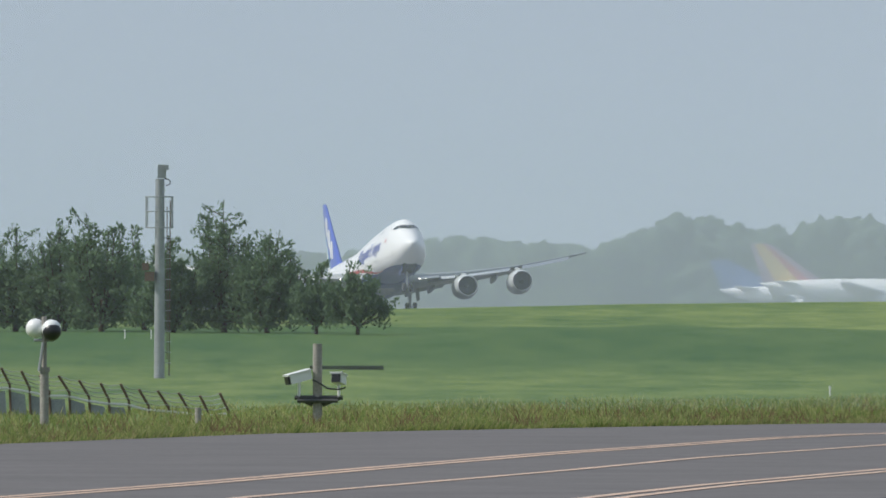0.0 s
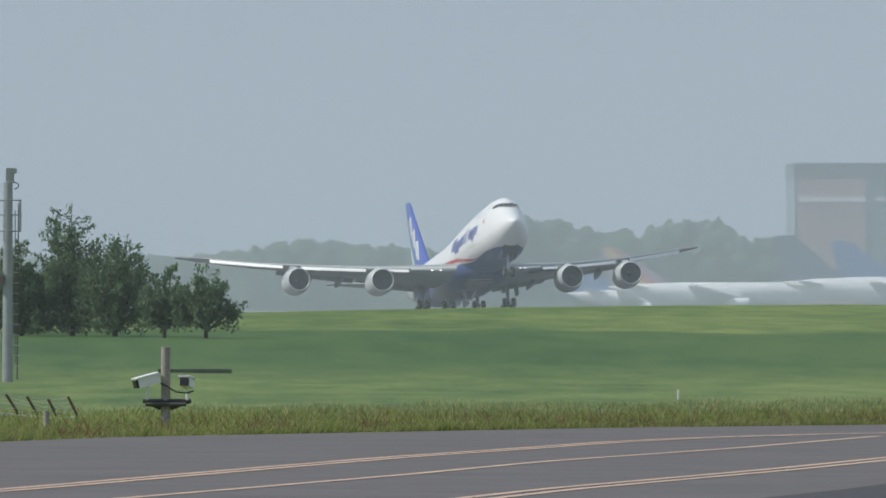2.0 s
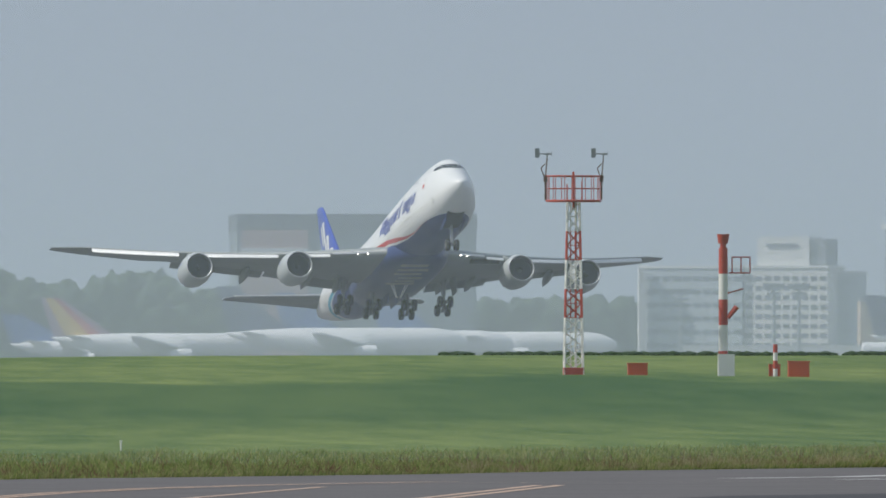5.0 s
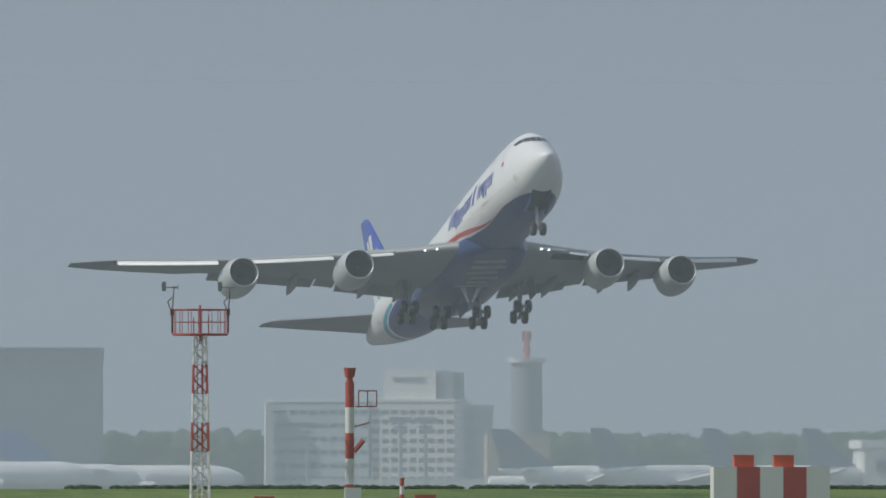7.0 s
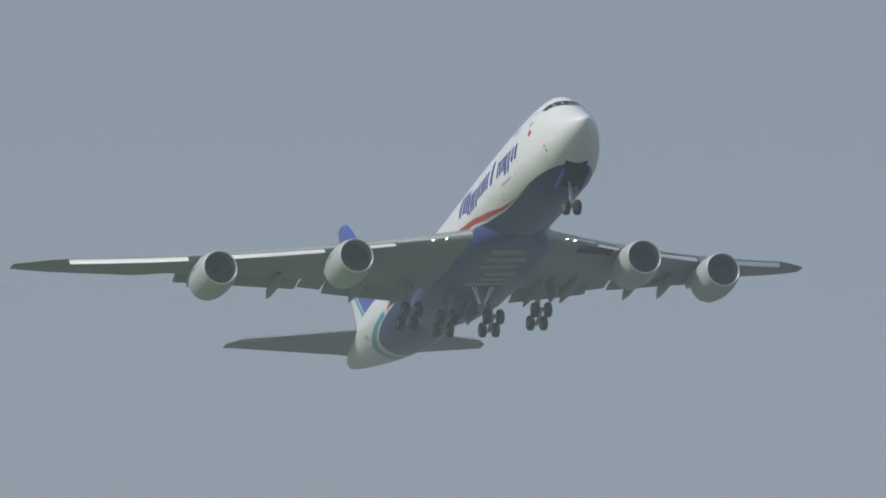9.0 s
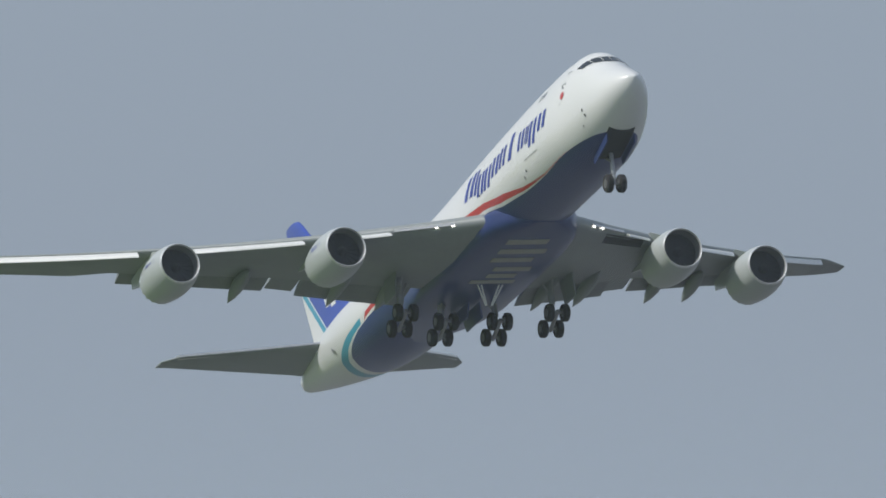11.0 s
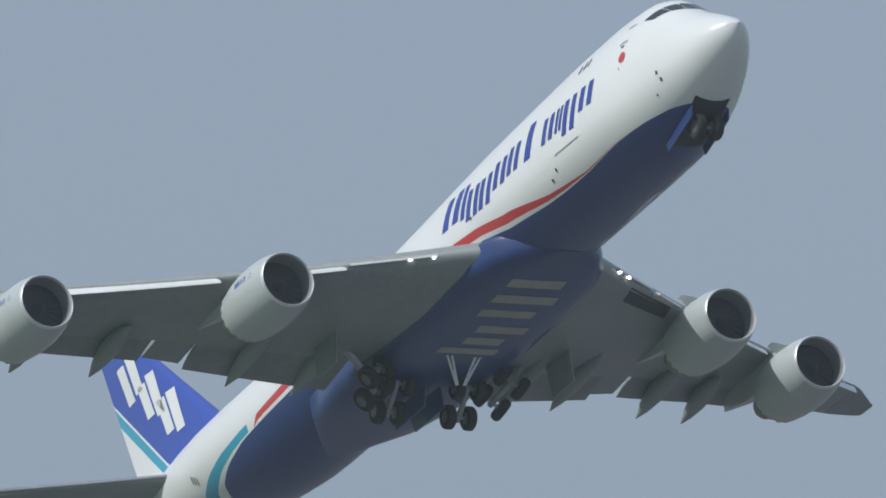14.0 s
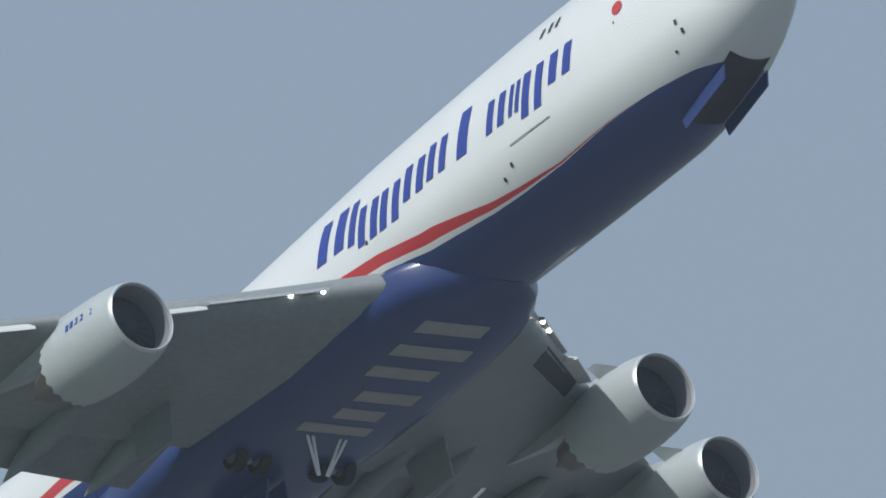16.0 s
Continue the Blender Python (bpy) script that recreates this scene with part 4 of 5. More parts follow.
def stake(x, y, h):
    bm = bmesh.new()
    z = height(x, y)
    rod(bm, (x, y, z - 0.05), (x, y, z + h), 0.022, seg=6), rod(bm, (x, y, z + h - 0.06), (x, y, z + h), 0.028, seg=6)
    tagged(part("marker_stake", bm, PAINT_W), "small white marker stake in the grass", "stake", "stakes")


tall_pole(), cctv_post(), dome_post(), fence()
for a in ((12.8, 394, 0.24), (-7.6, 590, 0.35), (-6.6, 590, 0.35), (-12.3, 560, 0.3)):
    stake(*a)


def cabinet():
    z = height(29, 348)
    c = thing("equipment_cabinet", "white metal equipment cabinet on dark legs beside the taxiway", "cabinet", (29.4, 348, z))
    bm = bmesh.new()
    box(bm, (0.1, 0, 0.72), (0.62, 0.4, 0.62)), bmesh.ops.bevel(bm, geom=bm.edges[:], offset=0.02, segments=1)
    part("body", bm, PLASTIC, c)
    bm = bmesh.new()
    box(bm, (0.14, 0, 0.2), (0.5, 0.36, 0.42))
    part("base", bm, BLACK, c, "dark base")
    bm = bmesh.new()
    box(bm, (-0.3, -0.1, 0.5), (0.12, 0.12, 1.1))
    part("post", bm, CONCRETE, c)


cabinet()
bm = bmesh.new()
box(bm, (0.7, 505, height(0.7, 505) + 0.02), (2.4, 0.5, 0.17))
bmesh.ops.bevel(bm, geom=bm.edges[:], offset=0.02, segments=1)
tagged(part("drain_wall", bm, mat("mossy_concrete", (0.07, 0.09, 0.06), 0.9, vary=0.4, scale=2, bump=0.3), smooth=False), "low dark drain wall in the grass of the bank", "drain")


# trees
LEAF = mat("leaf", (0.07, 0.112, 0.06), 0.9, vary=0.4, scale=1.2, color2=(0.1, 0.145, 0.08))
LEAF.node_tree.nodes["Principled BSDF"].inputs["Specular IOR Level"].default_value = 0.1
ln_, ll_ = LEAF.node_tree.nodes, LEAF.node_tree.links
through_light, both_ = ln_.new("ShaderNodeBsdfTranslucent"), ln_.new("ShaderNodeMixShader")
through_light.inputs[0].default_value = (0.19, 0.28, 0.16, 1)
both_.inputs[0].default_value = 0.55
ll_.new(ln_["Principled BSDF"].outputs[0], both_.inputs[1]), ll_.new(through_light.outputs[0], both_.inputs[2])
ll_.new(both_.outputs[0], ln_["Material Output"].inputs["Surface"])
BARK = mat("bark", (0.09, 0.07, 0.055), 0.9, vary=0.4, scale=5, bump=0.5)


def tree(x, y, h, w, seed, bushy=True):
    rng = random.Random(seed)
    t = thing("tree", "small dark green broadleaf tree with upright twigs", "tree", (x, y, height(x, y) - 0.05), "trees along the bank")
    bm = bmesh.new()
    rod(bm, (0, 0, 0), (0.05, 0, 0.28 * h), 0.026 * h, 0.022 * h, 8)
    tips = []
    for i in range(34):
        a = rng.uniform(0, 2 * math.pi)
        u = math.sqrt(rng.random())
        top = h * (0.42 + 0.56 * (1 - u ** 1.8)) * rng.uniform(0.62, 1.12)
        end = Vector((w * 0.5 * u * math.cos(a), w * 0.5 * u * math.sin(a), max(0.3 * h, top)))
        mid = Vector((end.x * 0.62, end.y * 0.62, 0.14 * h + (end.z - 0.14 * h) * 0.42))
        rod(bm, (0.04, 0, 0.1 * h), mid, 0.011 * h, 0.007 * h, 5), rod(bm, mid, end, 0.007 * h, 0.002 * h, 5)
        tips.append((mid, end))
        if i % 2 and bushy:
            low = Vector((end.x * 1.25 + rng.gauss(0, 0.08) * w, end.y * 1.25 + rng.gauss(0, 0.08) * w, rng.uniform(0.1, 0.34) * h))
            rod(bm, (0.04, 0, 0.08 * h), low, 0.006 * h, 0.002 * h, 4)
            tips.append((low * 0.3, low)), tips.append((low * 0.6, low + Vector((0, 0, 0.16 * h))))
        # side shoots that rise from the limb
        for _ in range(3):
            p = mid.lerp(end, rng.uniform(0.05, 0.75))
            q = p + Vector((rng.gauss(0, 0.13) * w, rng.gauss(0, 0.13) * w, rng.uniform(0.04, 0.2) * h))
            rod(bm, p, q, 0.004 * h, 0.0015 * h, 4)
            tips.append((p, q))
    part("trunk", bm, BARK, t)
    verts, faces = [], []
    for mid, end in tips:
        d0 = (end - mid).normalized()
        for j in range(46 if bushy else 34):
            u = rng.random() ** 0.85
            s = 0.06 * w * (1.25 - u)
            p = mid.lerp(end, u) + Vector((rng.gauss(0, s), rng.gauss(0, s), rng.gauss(0, s * 0.8)))
            if rng.random() < 0.12:
                p.z *= rng.uniform(0.35, 0.8)
            if p.z < 0.03 * h:
                continue
            d = (d0 * 0.7 + Vector((rng.gauss(0, 0.7), rng.gauss(0, 0.7), rng.gauss(0.3, 0.6)))).normalized()
            e = d.cross(Vector((rng.gauss(0, 1), rng.gauss(0, 1), 1))).normalized()
            ln, wd = rng.uniform(0.08, 0.14), rng.uniform(0.03, 0.055)
            k = len(verts)
            verts += [p - d * ln, p + e * wd, p + d * ln, p - e * wd]
            faces.append((k, k + 1, k + 2, k + 3))
    me = bpy.data.meshes.new("crown")
    me.from_pydata([tuple(v) for v in verts], [], faces)
    me.materials.append(LEAF)
    c = new("crown", me)
    c.parent = t


for i, (x, y, h, w) in enumerate(((1.25, 600, 3.1, 2.2), (-0.35, 604, 3.0, 1.6), (-2.3, 612, 4.2, 3.0), (-4.0, 615, 4.9, 3.2), (-6.0, 613, 4.0, 2.6), (-8.9, 618, 4.9, 3.0), (-10.4, 620, 4.4, 2.6), (-12.4, 622, 4.5, 3.0), (-14.5, 624, 4.2, 3.0), (-7.3, 626, 4.2, 2.6), (-17, 624, 4.4, 3.2))):
    tree(x, y, h, w * 1.22, 40 + i, i > 1)


# ---- obstacle masts beyond the bank ----
def wind_mast():
    p = thing("wind_mast", "red and white lattice mast with a railed platform and wind vanes", "mast", (42.47, 688.7, height(42.5, 688.7) - 0.05))
    z0 = 0.0
    H = 7.7
    for i in range(6):
        a, b = i * H / 6, (i + 1) * H / 6
        bm = bmesh.new()
        hw = lambda z: 0.42 - 0.02 * z
        for sx, sy in ((-1, -1), (1, -1), (1, 1), (-1, 1)):
            rod(bm, (sx * hw(a), sy * hw(a), a), (sx * hw(b), sy * hw(b), b), 0.04, seg=6)
        for k in range(2):
            lo, hi = a + (b - a) * k / 2, a + (b - a) * (k + 1) / 2
            c = [(-1, -1), (1, -1), (1, 1), (-1, 1)]
            for j in range(4):
                (x0, y0), (x1, y1) = c[j], c[(j + 1) % 4]
                rod(bm, (x0 * hw(lo), y0 * hw(lo), lo), (x1 * hw(hi), y1 * hw(hi), hi), 0.02, seg=5)
                rod(bm, (x1 * hw(lo), y1 * hw(lo), lo), (x0 * hw(hi), y0 * hw(hi), hi), 0.02, seg=5)
                rod(bm, (x0 * hw(lo), y0 * hw(lo), lo), (x1 * hw(lo), y1 * hw(lo), lo), 0.02, seg=5)
        rod(bm, (0.1, 0, a), (0.1, 0, b), 0.05, seg=8), rod(bm, (-0.12, 0.1, a), (-0.12, 0.1, b), 0.025, seg=6)
        part("lattice_section", bm, PAINT_R if i in (0, 2, 4) and i != 0 or i == 2 else PAINT_W, p)
    bm = bmesh.new()
    box(bm, (0, 0, 0.15), (0.9, 0.9, 0.4))
    part("footing", bm, PAINT_R, p)
    bm = bmesh.new()
    for i in range(16):
        a, b = 2 * math.pi * i / 16, 2 * math.pi * (i + 1) / 16
        for z, r in ((7.75, 0.055), (8.85, 0.035), (8.3, 0.018)):
            rod(bm, (1.2 * math.cos(a), 1.2 * math.sin(a), z), (1.2 * math.cos(b), 1.2 * math.sin(b), z), r, seg=5)
        rod(bm, (1.2 * math.cos(a), 1.2 * math.sin(a), 7.75), (1.2 * math.cos(a), 1.2 * math.sin(a), 8.85), 0.018, seg=5)
        rod(bm, (0, 0, 7.72), (1.2 * math.cos(a), 1.2 * math.sin(a), 7.76), 0.03, seg=5)
    part("railed_platform", bm, PAINT_R, p, "round red railed platform")
    bm = bmesh.new()
    rod(bm, (0, 0, 7.4), (0, 0, 9.05), 0.05, seg=6), rod(bm, (-0.3, -0.3, 7.7), (-0.3, -0.3, 8.5), 0.03, seg=5), rod(bm, (0.35, -0.4, 7.7), (0.35, -0.4, 8.6), 0.03, seg=5)
    part("lamp_post", bm, PAINT_R, p)
    for s in (-1, 1):
        bm = bmesh.new()
        x = 1.25 * s
        rod(bm, (x, 0, 7.8), (x, 0, 8.7), 0.04, seg=6), rod(bm, (x, 0, 8.7), (x + 0.08, 0, 9.7), 0.03, seg=6), box(bm, (x, 0, 8.75), (0.16, 0.16, 0.3)), rod(bm, (x, 0, 8.7), (x - 0.2, 0, 9.2), 0.025, seg=5), rod(bm, (x - 0.2, 0, 9.2), (x, 0, 9.4), 0.025, seg=5)
        part("vane_arm", bm, RUST, p)
        bm = bmesh.new()
        rod(bm, (x + 0.25, 0, 9.85), (x - 0.3, 0, 9.85), 0.05, 0.03, seg=8), rod(bm, (x + 0.08, 0, 9.6), (x + 0.08, 0, 9.85), 0.03, seg=6)
        box(bm, (x - 0.36, 0, 9.88), (0.2, 0.03, 0.42))
        rod(bm, (x + 0.28, 0, 9.72), (x + 0.28, 0, 9.98), 0.015, seg=5)
        part("wind_vane", bm, GALV, p, "grey wind vane and propeller")


def striped_rod(x, y, h, r, n, label, top=True):
    p = thing("obstacle_rod", label, "mast", (x, y, height(x, y) - 0.05))
    for i in range(n):
        bm = bmesh.new()
        rod(bm, (0, 0, h * i / n), (0, 0, h * (i + 1) / n), r, seg=14)
        part("band", bm, PAINT_R if (n - 1 - i) % 2 == 0 else PAINT_W, p)
    if top:
        bm = bmesh.new()
        rod(bm, (0, 0, h), (0, 0, h + 0.25), r * 0.7, seg=12), rod(bm, (0, 0, h + 0.2), (0, 0, h + 0.62), r * 1.05, r * 1.4, seg=12)
        part("lamp_head", bm, PAINT_R, p, "red beacon")
        bm = bmesh.new()
        box(bm, (0.12, -0.2, 0.5), (0.72, 0.5, 1.0)), bmesh.ops.bevel(bm, geom=bm.edges[:], offset=0.03, segments=1)
        part("control_box", bm, PAINT_W, p, "white control box")
        bm = bmesh.new()
        for a, b in (((0.25, 0, 4.6), (1.2, 0, 4.6)), ((1.2, 0, 4.6), (1.2, 0, 5.3)), ((1.2, 0, 5.3), (0.4, 0, 5.3)), ((0.4, 0, 5.3), (0.4, 0, 4.6)), ((0.2, 0, 3.7), (0.9, 0, 3.9)), ((0.8, 0, 4.6), (0.8, 0, 5.3))):
            rod(bm, a, b, 0.03, seg=5)
        rod(bm, (0.2, -0.1, 2.6), (0.6, -0.1, 3.1), 0.1, 0.12, seg=8)
        part("side_rail", bm, PAINT_R, p)
    return p


wind_mast()
striped_rod(49.1, 688.3, 5.7, 0.2, 5, "round red and white banded obstacle mast with control box")
striped_rod(51.41, 688.1, 1.45, 0.1, 4, "short red and white banded marker rod", False)


def hut(x, y, w, h, material=ORANGE, z=None, name="marker_box", label="orange painted metal equipment box on the grass"):
    z = height(x, y) - 0.03 if z is None else z
    b = thing(name, label, "box", (x, y, z), "marker boxes")
    bm = bmesh.new()
    box(bm, (0, 0, h / 2), (w, w * 0.7, h)), bmesh.ops.bevel(bm, geom=bm.edges[:], offset=0.03, segments=1)
    part("body", bm, material, b)
    bm = bmesh.new()
    box(bm, (0, 0, h + 0.02), (w * 1.05, w * 0.75, 0.05))
    part("lid", bm, material, b)


hut(45.3, 688.5, 0.86, 0.5), hut(52.43, 688, 0.92, 0.66), hut(51.45, 689.2, 0.5, 0.5)
hz = height(68.6, 697)
h = thing("chequered_hut", "low hut painted in red and white squares", "hut", (68.7, 697, hz - 0.05))
for i in range(5):
    bm = bmesh.new()
    box(bm, (-2.1 + i * 1.05, 0, 0.95), (1.05, 1.6, 1.9))
    part("panel", bm, PAINT_R if i % 2 else PAINT_W, h, smooth=False)
hut(67.5, 697, 0.9, 0.5, z=hz + 1.85, label="orange box on the roof of the chequered hut")
hut(69.3, 697, 0.9, 0.5, z=hz + 1.85, label="orange box on the roof of the chequered hut")

# low hedge behind the masts
rng = random.Random(9)
bm = bmesh.new()
for i in range(420):
    x = 58 + 62 * rng.random() ** 0.9
    bmesh.ops.create_icosphere(bm, subdivisions=1, radius=rng.uniform(0.18, 0.4), matrix=Matrix.Translation((x - 6, 975 + rng.uniform(-4, 4), crest(x, 975) + 0.05)) @ Matrix.Diagonal((1.5, 1, 0.6, 1)))
tagged(part("hedge", bm, LEAF), "low dark hedge along the top of the bank", "hedge", kind="stuff")


# ---- the far apron ----
def tinted(name, color, rough=0.6):
    return mat(name, color, rough, vary=0.12, scale=0.2)


JET_W, JET_B, JET_N = tinted("parked_white", (0.88, 0.88, 0.88), 0.4), tinted("parked_blue", (0.02, 0.09, 0.36)), tinted("parked_navy", (0.03, 0.042, 0.15))
JET_Y, JET_R, JET_P = tinted("parked_yellow", (0.72, 0.45, 0.08)), tinted("parked_red", (0.55, 0.07, 0.10)), tinted("parked_mauve", (0.35, 0.2, 0.3))


def parked(x, y, tip, finmats, bodymat=JET_W, label="white parked airliner with blue tail", ln=58.0, turn=0.0):
    """A parked airliner seen from the side; x is its fin's tip, its nose points to +x."""
    g = 0.5
    p = thing("parked_airliner", label, "airplane", (x, y, g), "parked airliners", turn)
    k = tip / 17.0
    cz, r = 4.9 * k, 2.85 * k
    bm = bmesh.new()
    rings = []
    for u, rr, dz in ((0, 0.25, 1.6), (0.05, 0.9, 1.1), (0.14, 1.9, 0.6), (0.26, 2.6, 0.15), (0.34, 2.85, 0), (0.86, 2.85, 0), (0.93, 2.4, -0.1), (0.975, 1.5, -0.35), (0.995, 0.7, -0.55), (1, 0.1, -0.6)):
        rings.append([Vector((-1 + u * ln, rr * k * math.cos(a), cz + dz * k + rr * k * math.sin(a))) for a in (2 * math.pi * i / 20 for i in range(20))])
    loft(bm, rings)
    part("fuselage", bm, bodymat, p)
    n = len(finmats)
    for i, fm in enumerate(finmats):
        u0, u1 = i / n, (i + 1) / n
        bm = bmesh.new()
        a = [Vector((a0 + (a1 - a0) * u, 0, z)) for (a0, a1, z), u in (((-0.5, 15.5, cz + r * 0.7), u0), ((-0.5, 15.5, cz + r * 0.7), u1), ((-3.6, 1.6, tip), u1), ((-3.6, 1.6, tip), u0))]
        loft(bm, [[q + Vector((0, -0.3, 0)) for q in a], [q + Vector((0, 0.3, 0)) for q in a]])
        part("fin", bm, fm, p, smooth=False)
    for s in (1, -1):
        bm = bmesh.new()
        a = [Vector((4.5, s * 1, cz + 1.2)), Vector((9.5, s * 1, cz + 1.2)), Vector((4.5, s * 9, cz + 2)), Vector((2.5, s * 9, cz + 2))]
        loft(bm, [a, [q + Vector((0, 0, 0.25)) for q in a]])
        part("tailplane", bm, bodymat, p, smooth=False)
        bm = bmesh.new()
        a = [Vector((ln * 0.38, s * 2, cz - 1.6)), Vector((ln * 0.58, s * 2, cz - 1.6)), Vector((ln * 0.36, s * 28, cz + 1.5)), Vector((ln * 0.32, s * 28, cz + 1.5))]
        loft(bm, [a, [q + Vector((0, 0, 0.5)) for q in a]])
        part("wing", bm, bodymat, p, smooth=False)
        bm = bmesh.new()
        turned(bm, [(ln * 0.50, 0.7), (ln * 0.53, 1.3), (ln * 0.58, 1.45), (ln * 0.6, 1.35)], "x", 14, (0, s * 9, cz - 2.6))
        part("engine", bm, bodymat, p)
    for xx, yy in ((ln * 0.9, 0), (ln * 0.45, 4), (ln * 0.45, -4)):
        bm = bmesh.new()
        rod(bm, (xx, yy, 0.4), (xx, yy, cz - r * 0.7), 0.2, seg=6)
        turned(bm, [(-0.35, 0.4), (-0.3, 0.6), (0.3, 0.6), (0.35, 0.4)], "y", 10, (xx, yy, 0.6))
        part("landing_gear", bm, TYRE, p)


parked(103.5, 4040, 12.5, [JET_B], label="small white parked airliner with blue tail", ln=34)
parked(113.0, 4000, 16.6, [JET_P, JET_Y, JET_Y, JET_R, JET_P], label="white parked airliner with yellow and red tail")
parked(157.5, 3985, 19.6, [JET_N], label="white parked airliner with tall navy tail", ln=62)
parked(173.0, 4010, 18.2, [JET_B], label="white parked airliner with blue tail", ln=60)
parked(199.0, 4030, 17.6, [JET_B], label="white parked airliner with blue tail", ln=62)
parked(350.5, 4000, 17.6, [JET_N], label="white parked airliner with navy tail", ln=60, turn=35)
parked(380.5, 4010, 17.6, [JET_N], label="white parked airliner with navy tail", ln=60, turn=35)
parked(407.5, 4020, 17.6, [JET_N], label="white parked airliner with navy tail", ln=60, turn=35)
parked(330.0, 4060, 17.6, [JET_N], label="white parked airliner with navy tail", ln=60, turn=20)

HANGAR = mat("hangar_cladding", (0.2, 0.24, 0.28), 0.7, vary=0.12, scale=0.05)
HANGAR_P = mat("hangar_door_panel", (0.5, 0.33, 0.32), 0.7, vary=0.12, scale=0.06)
TRIM = mat("pale_trim", (0.78, 0.78, 0.75), 0.6, vary=0.1, scale=0.1)
PALE = mat("pale_facade", (0.74, 0.74, 0.71), 0.7, vary=0.1, scale=0.05)
GREYB = mat("grey_facade", (0.24, 0.27, 0.30), 0.7, vary=0.12, scale=0.05)
WINDOWS = mat("dark_window", (0.1, 0.13, 0.16), 0.2)
OFFICE = mat("pale_blue_facade", (0.46, 0.52, 0.56), 0.7, vary=0.1, scale=0.05)


def block(p, name, x0, x1, z0, z1, d, material, y=0.0):
    bm = bmesh.new()
    box(bm, ((x0 + x1) / 2, y + d / 2, (z0 + z1) / 2), (x1 - x0, d, z1 - z0))
    return part(name, bm, material, p, smooth=False)


h = thing("hangar", "large grey-blue hangar with a pinkish door panel", "hangar", (171.8, 4296, 0.5))
block(h, "wall", 0, 66.2, 0, 36.8, 60, HANGAR)
block(h, "roof", -0.2, 66.4, 36.8, 41, 60.4, tinted("hangar_roof", (0.11, 0.13, 0.16)), -0.4)
block(h, "door_panel", 1.2, 19.5, 0, 36.6, 0.5, HANGAR_P, -0.5)
block(h, "trim", 1.0, 19.6, 30.3, 31.6, 0.4, JET_W, -0.95)
block(h, "trim", 22.5, 26, 30.5, 31.5, 0.3, JET_W, -0.35)
for i in range(5):
    block(h, "door_leaf", 21 + i * 9, 29.6 + i * 9, 0, 29, 0.3, HANGAR, -0.3)


def tower_block(name, x0, x1, top, y, material, label, rows, cols, d=20):
    b = thing(name, label, "building", (x0, y, 0.5), turn=-18)
    w = (x1 - x0) * 1.05
    block(b, "wall", 0, w, 0, top, d, material)
    block(b, "roof", -0.3, w + 0.3, top, top + 0.8, d + 0.6, TRIM, -0.3)
    for r in range(rows):
        for c in range(cols):
            cx, cz = (c + 0.5) * w / cols, top * (0.18 + 0.75 * r / max(1, rows - 1) * 0.95)
            block(b, "window", cx - w / cols * 0.32, cx + w / cols * 0.32, cz - 0.55, cz + 0.55, 0.2, WINDOWS, -0.15)
    return b


tower_block("office_block", 290, 318, 26.5, 4392, OFFICE, "long hazy grey office block", 6, 10)
block(thing("stair_tower", "pale narrow stair tower beside the office block", "building", (289, 4386, 0.5)), "wall", 0, 2.2, 0, 26.5, 5, PALE)
b = tower_block("hotel", 318.8, 341.8, 26.5, 4384, PALE, "pale hotel building with a raised penthouse", 8, 9)
block(b, "penthouse", 3.2, 18.3, 27.3, 35.5, 16, TRIM, 2)
block(b, "sign_band", 6, 15, 32.6, 33.5, 0.3, GREYB, 1.6)
block(b, "annex", 18.6, 23, 27.3, 34.8, 14, GREYB, 3)
tower_block("side_block", 342.3, 349, 25, 4390, OFFICE, "hazy grey side block", 5, 3)
t = thing("control_tower", "round grey control tower with a red antenna on top", "tower", (367.2, 4435, 0.5))
bm = bmesh.new()
rod(bm, (0, 0, 0), (0, 0, 38), 4.6, 4.4, 24)
part("shaft", bm, GREYB, t)
bm = bmesh.new()
rod(bm, (0, 0, 38), (0, 0, 39.4), 5.4, 5.6, 24)
part("cab_roof", bm, TRIM, t)
bm = bmesh.new()
rod(bm, (0, 0, 39.4), (0, 0, 47), 0.9, 0.8, 12), box(bm, (0, 0, 45.6), (2.6, 1, 3)), box(bm, (0, 0, 41.5), (2.2, 1, 1))
part("antenna", bm, tinted("antenna_red", (0.5, 0.08, 0.07)), t, "red radar antenna")
block(thing("beige_building", "low beige building on the apron", "building", (337, 4200, 0.5)), "wall", 0, 17, 0, 16.5, 12, tinted("beige", (0.45, 0.36, 0.28)))
tb = thing("terminal", "long low white terminal building", "building", (421, 4020, 0.5))
block(tb, "wall", 0, 130, 0, 12.5, 30, PALE)
block(tb, "roof", -1, 131, 12.5, 14.6, 32, TRIM, -1)
for i in range(14):
    block(tb, "window", 3 + i * 9, 9.5 + i * 9, 6, 9.5, 0.3, WINDOWS, -0.2)
pier = thing("apron_wall", "long low pale apron building behind the parked aircraft", "building", (285, 4150, 0.5))
block(pier, "wall", 0, 90, 0, 4.6, 10, PALE)


def flood(x, y, h):
    p = thing("floodlight_mast", "thin apron floodlight mast", "mast", (x, y, 0.5), "floodlight masts")
    bm = bmesh.new()
    rod(bm, (0, 0, 0), (0, 0, h), 0.45, 0.3, 8)
    part("shaft", bm, GREYB, p)
    bm = bmesh.new()
    box(bm, (0, 0, h + 0.2), (4.2, 0.8, 1.0)), box(bm, (0, 0, h - 1.2), (2.6, 0.6, 0.5))
    part("lamp_bar", bm, GREYB, p)


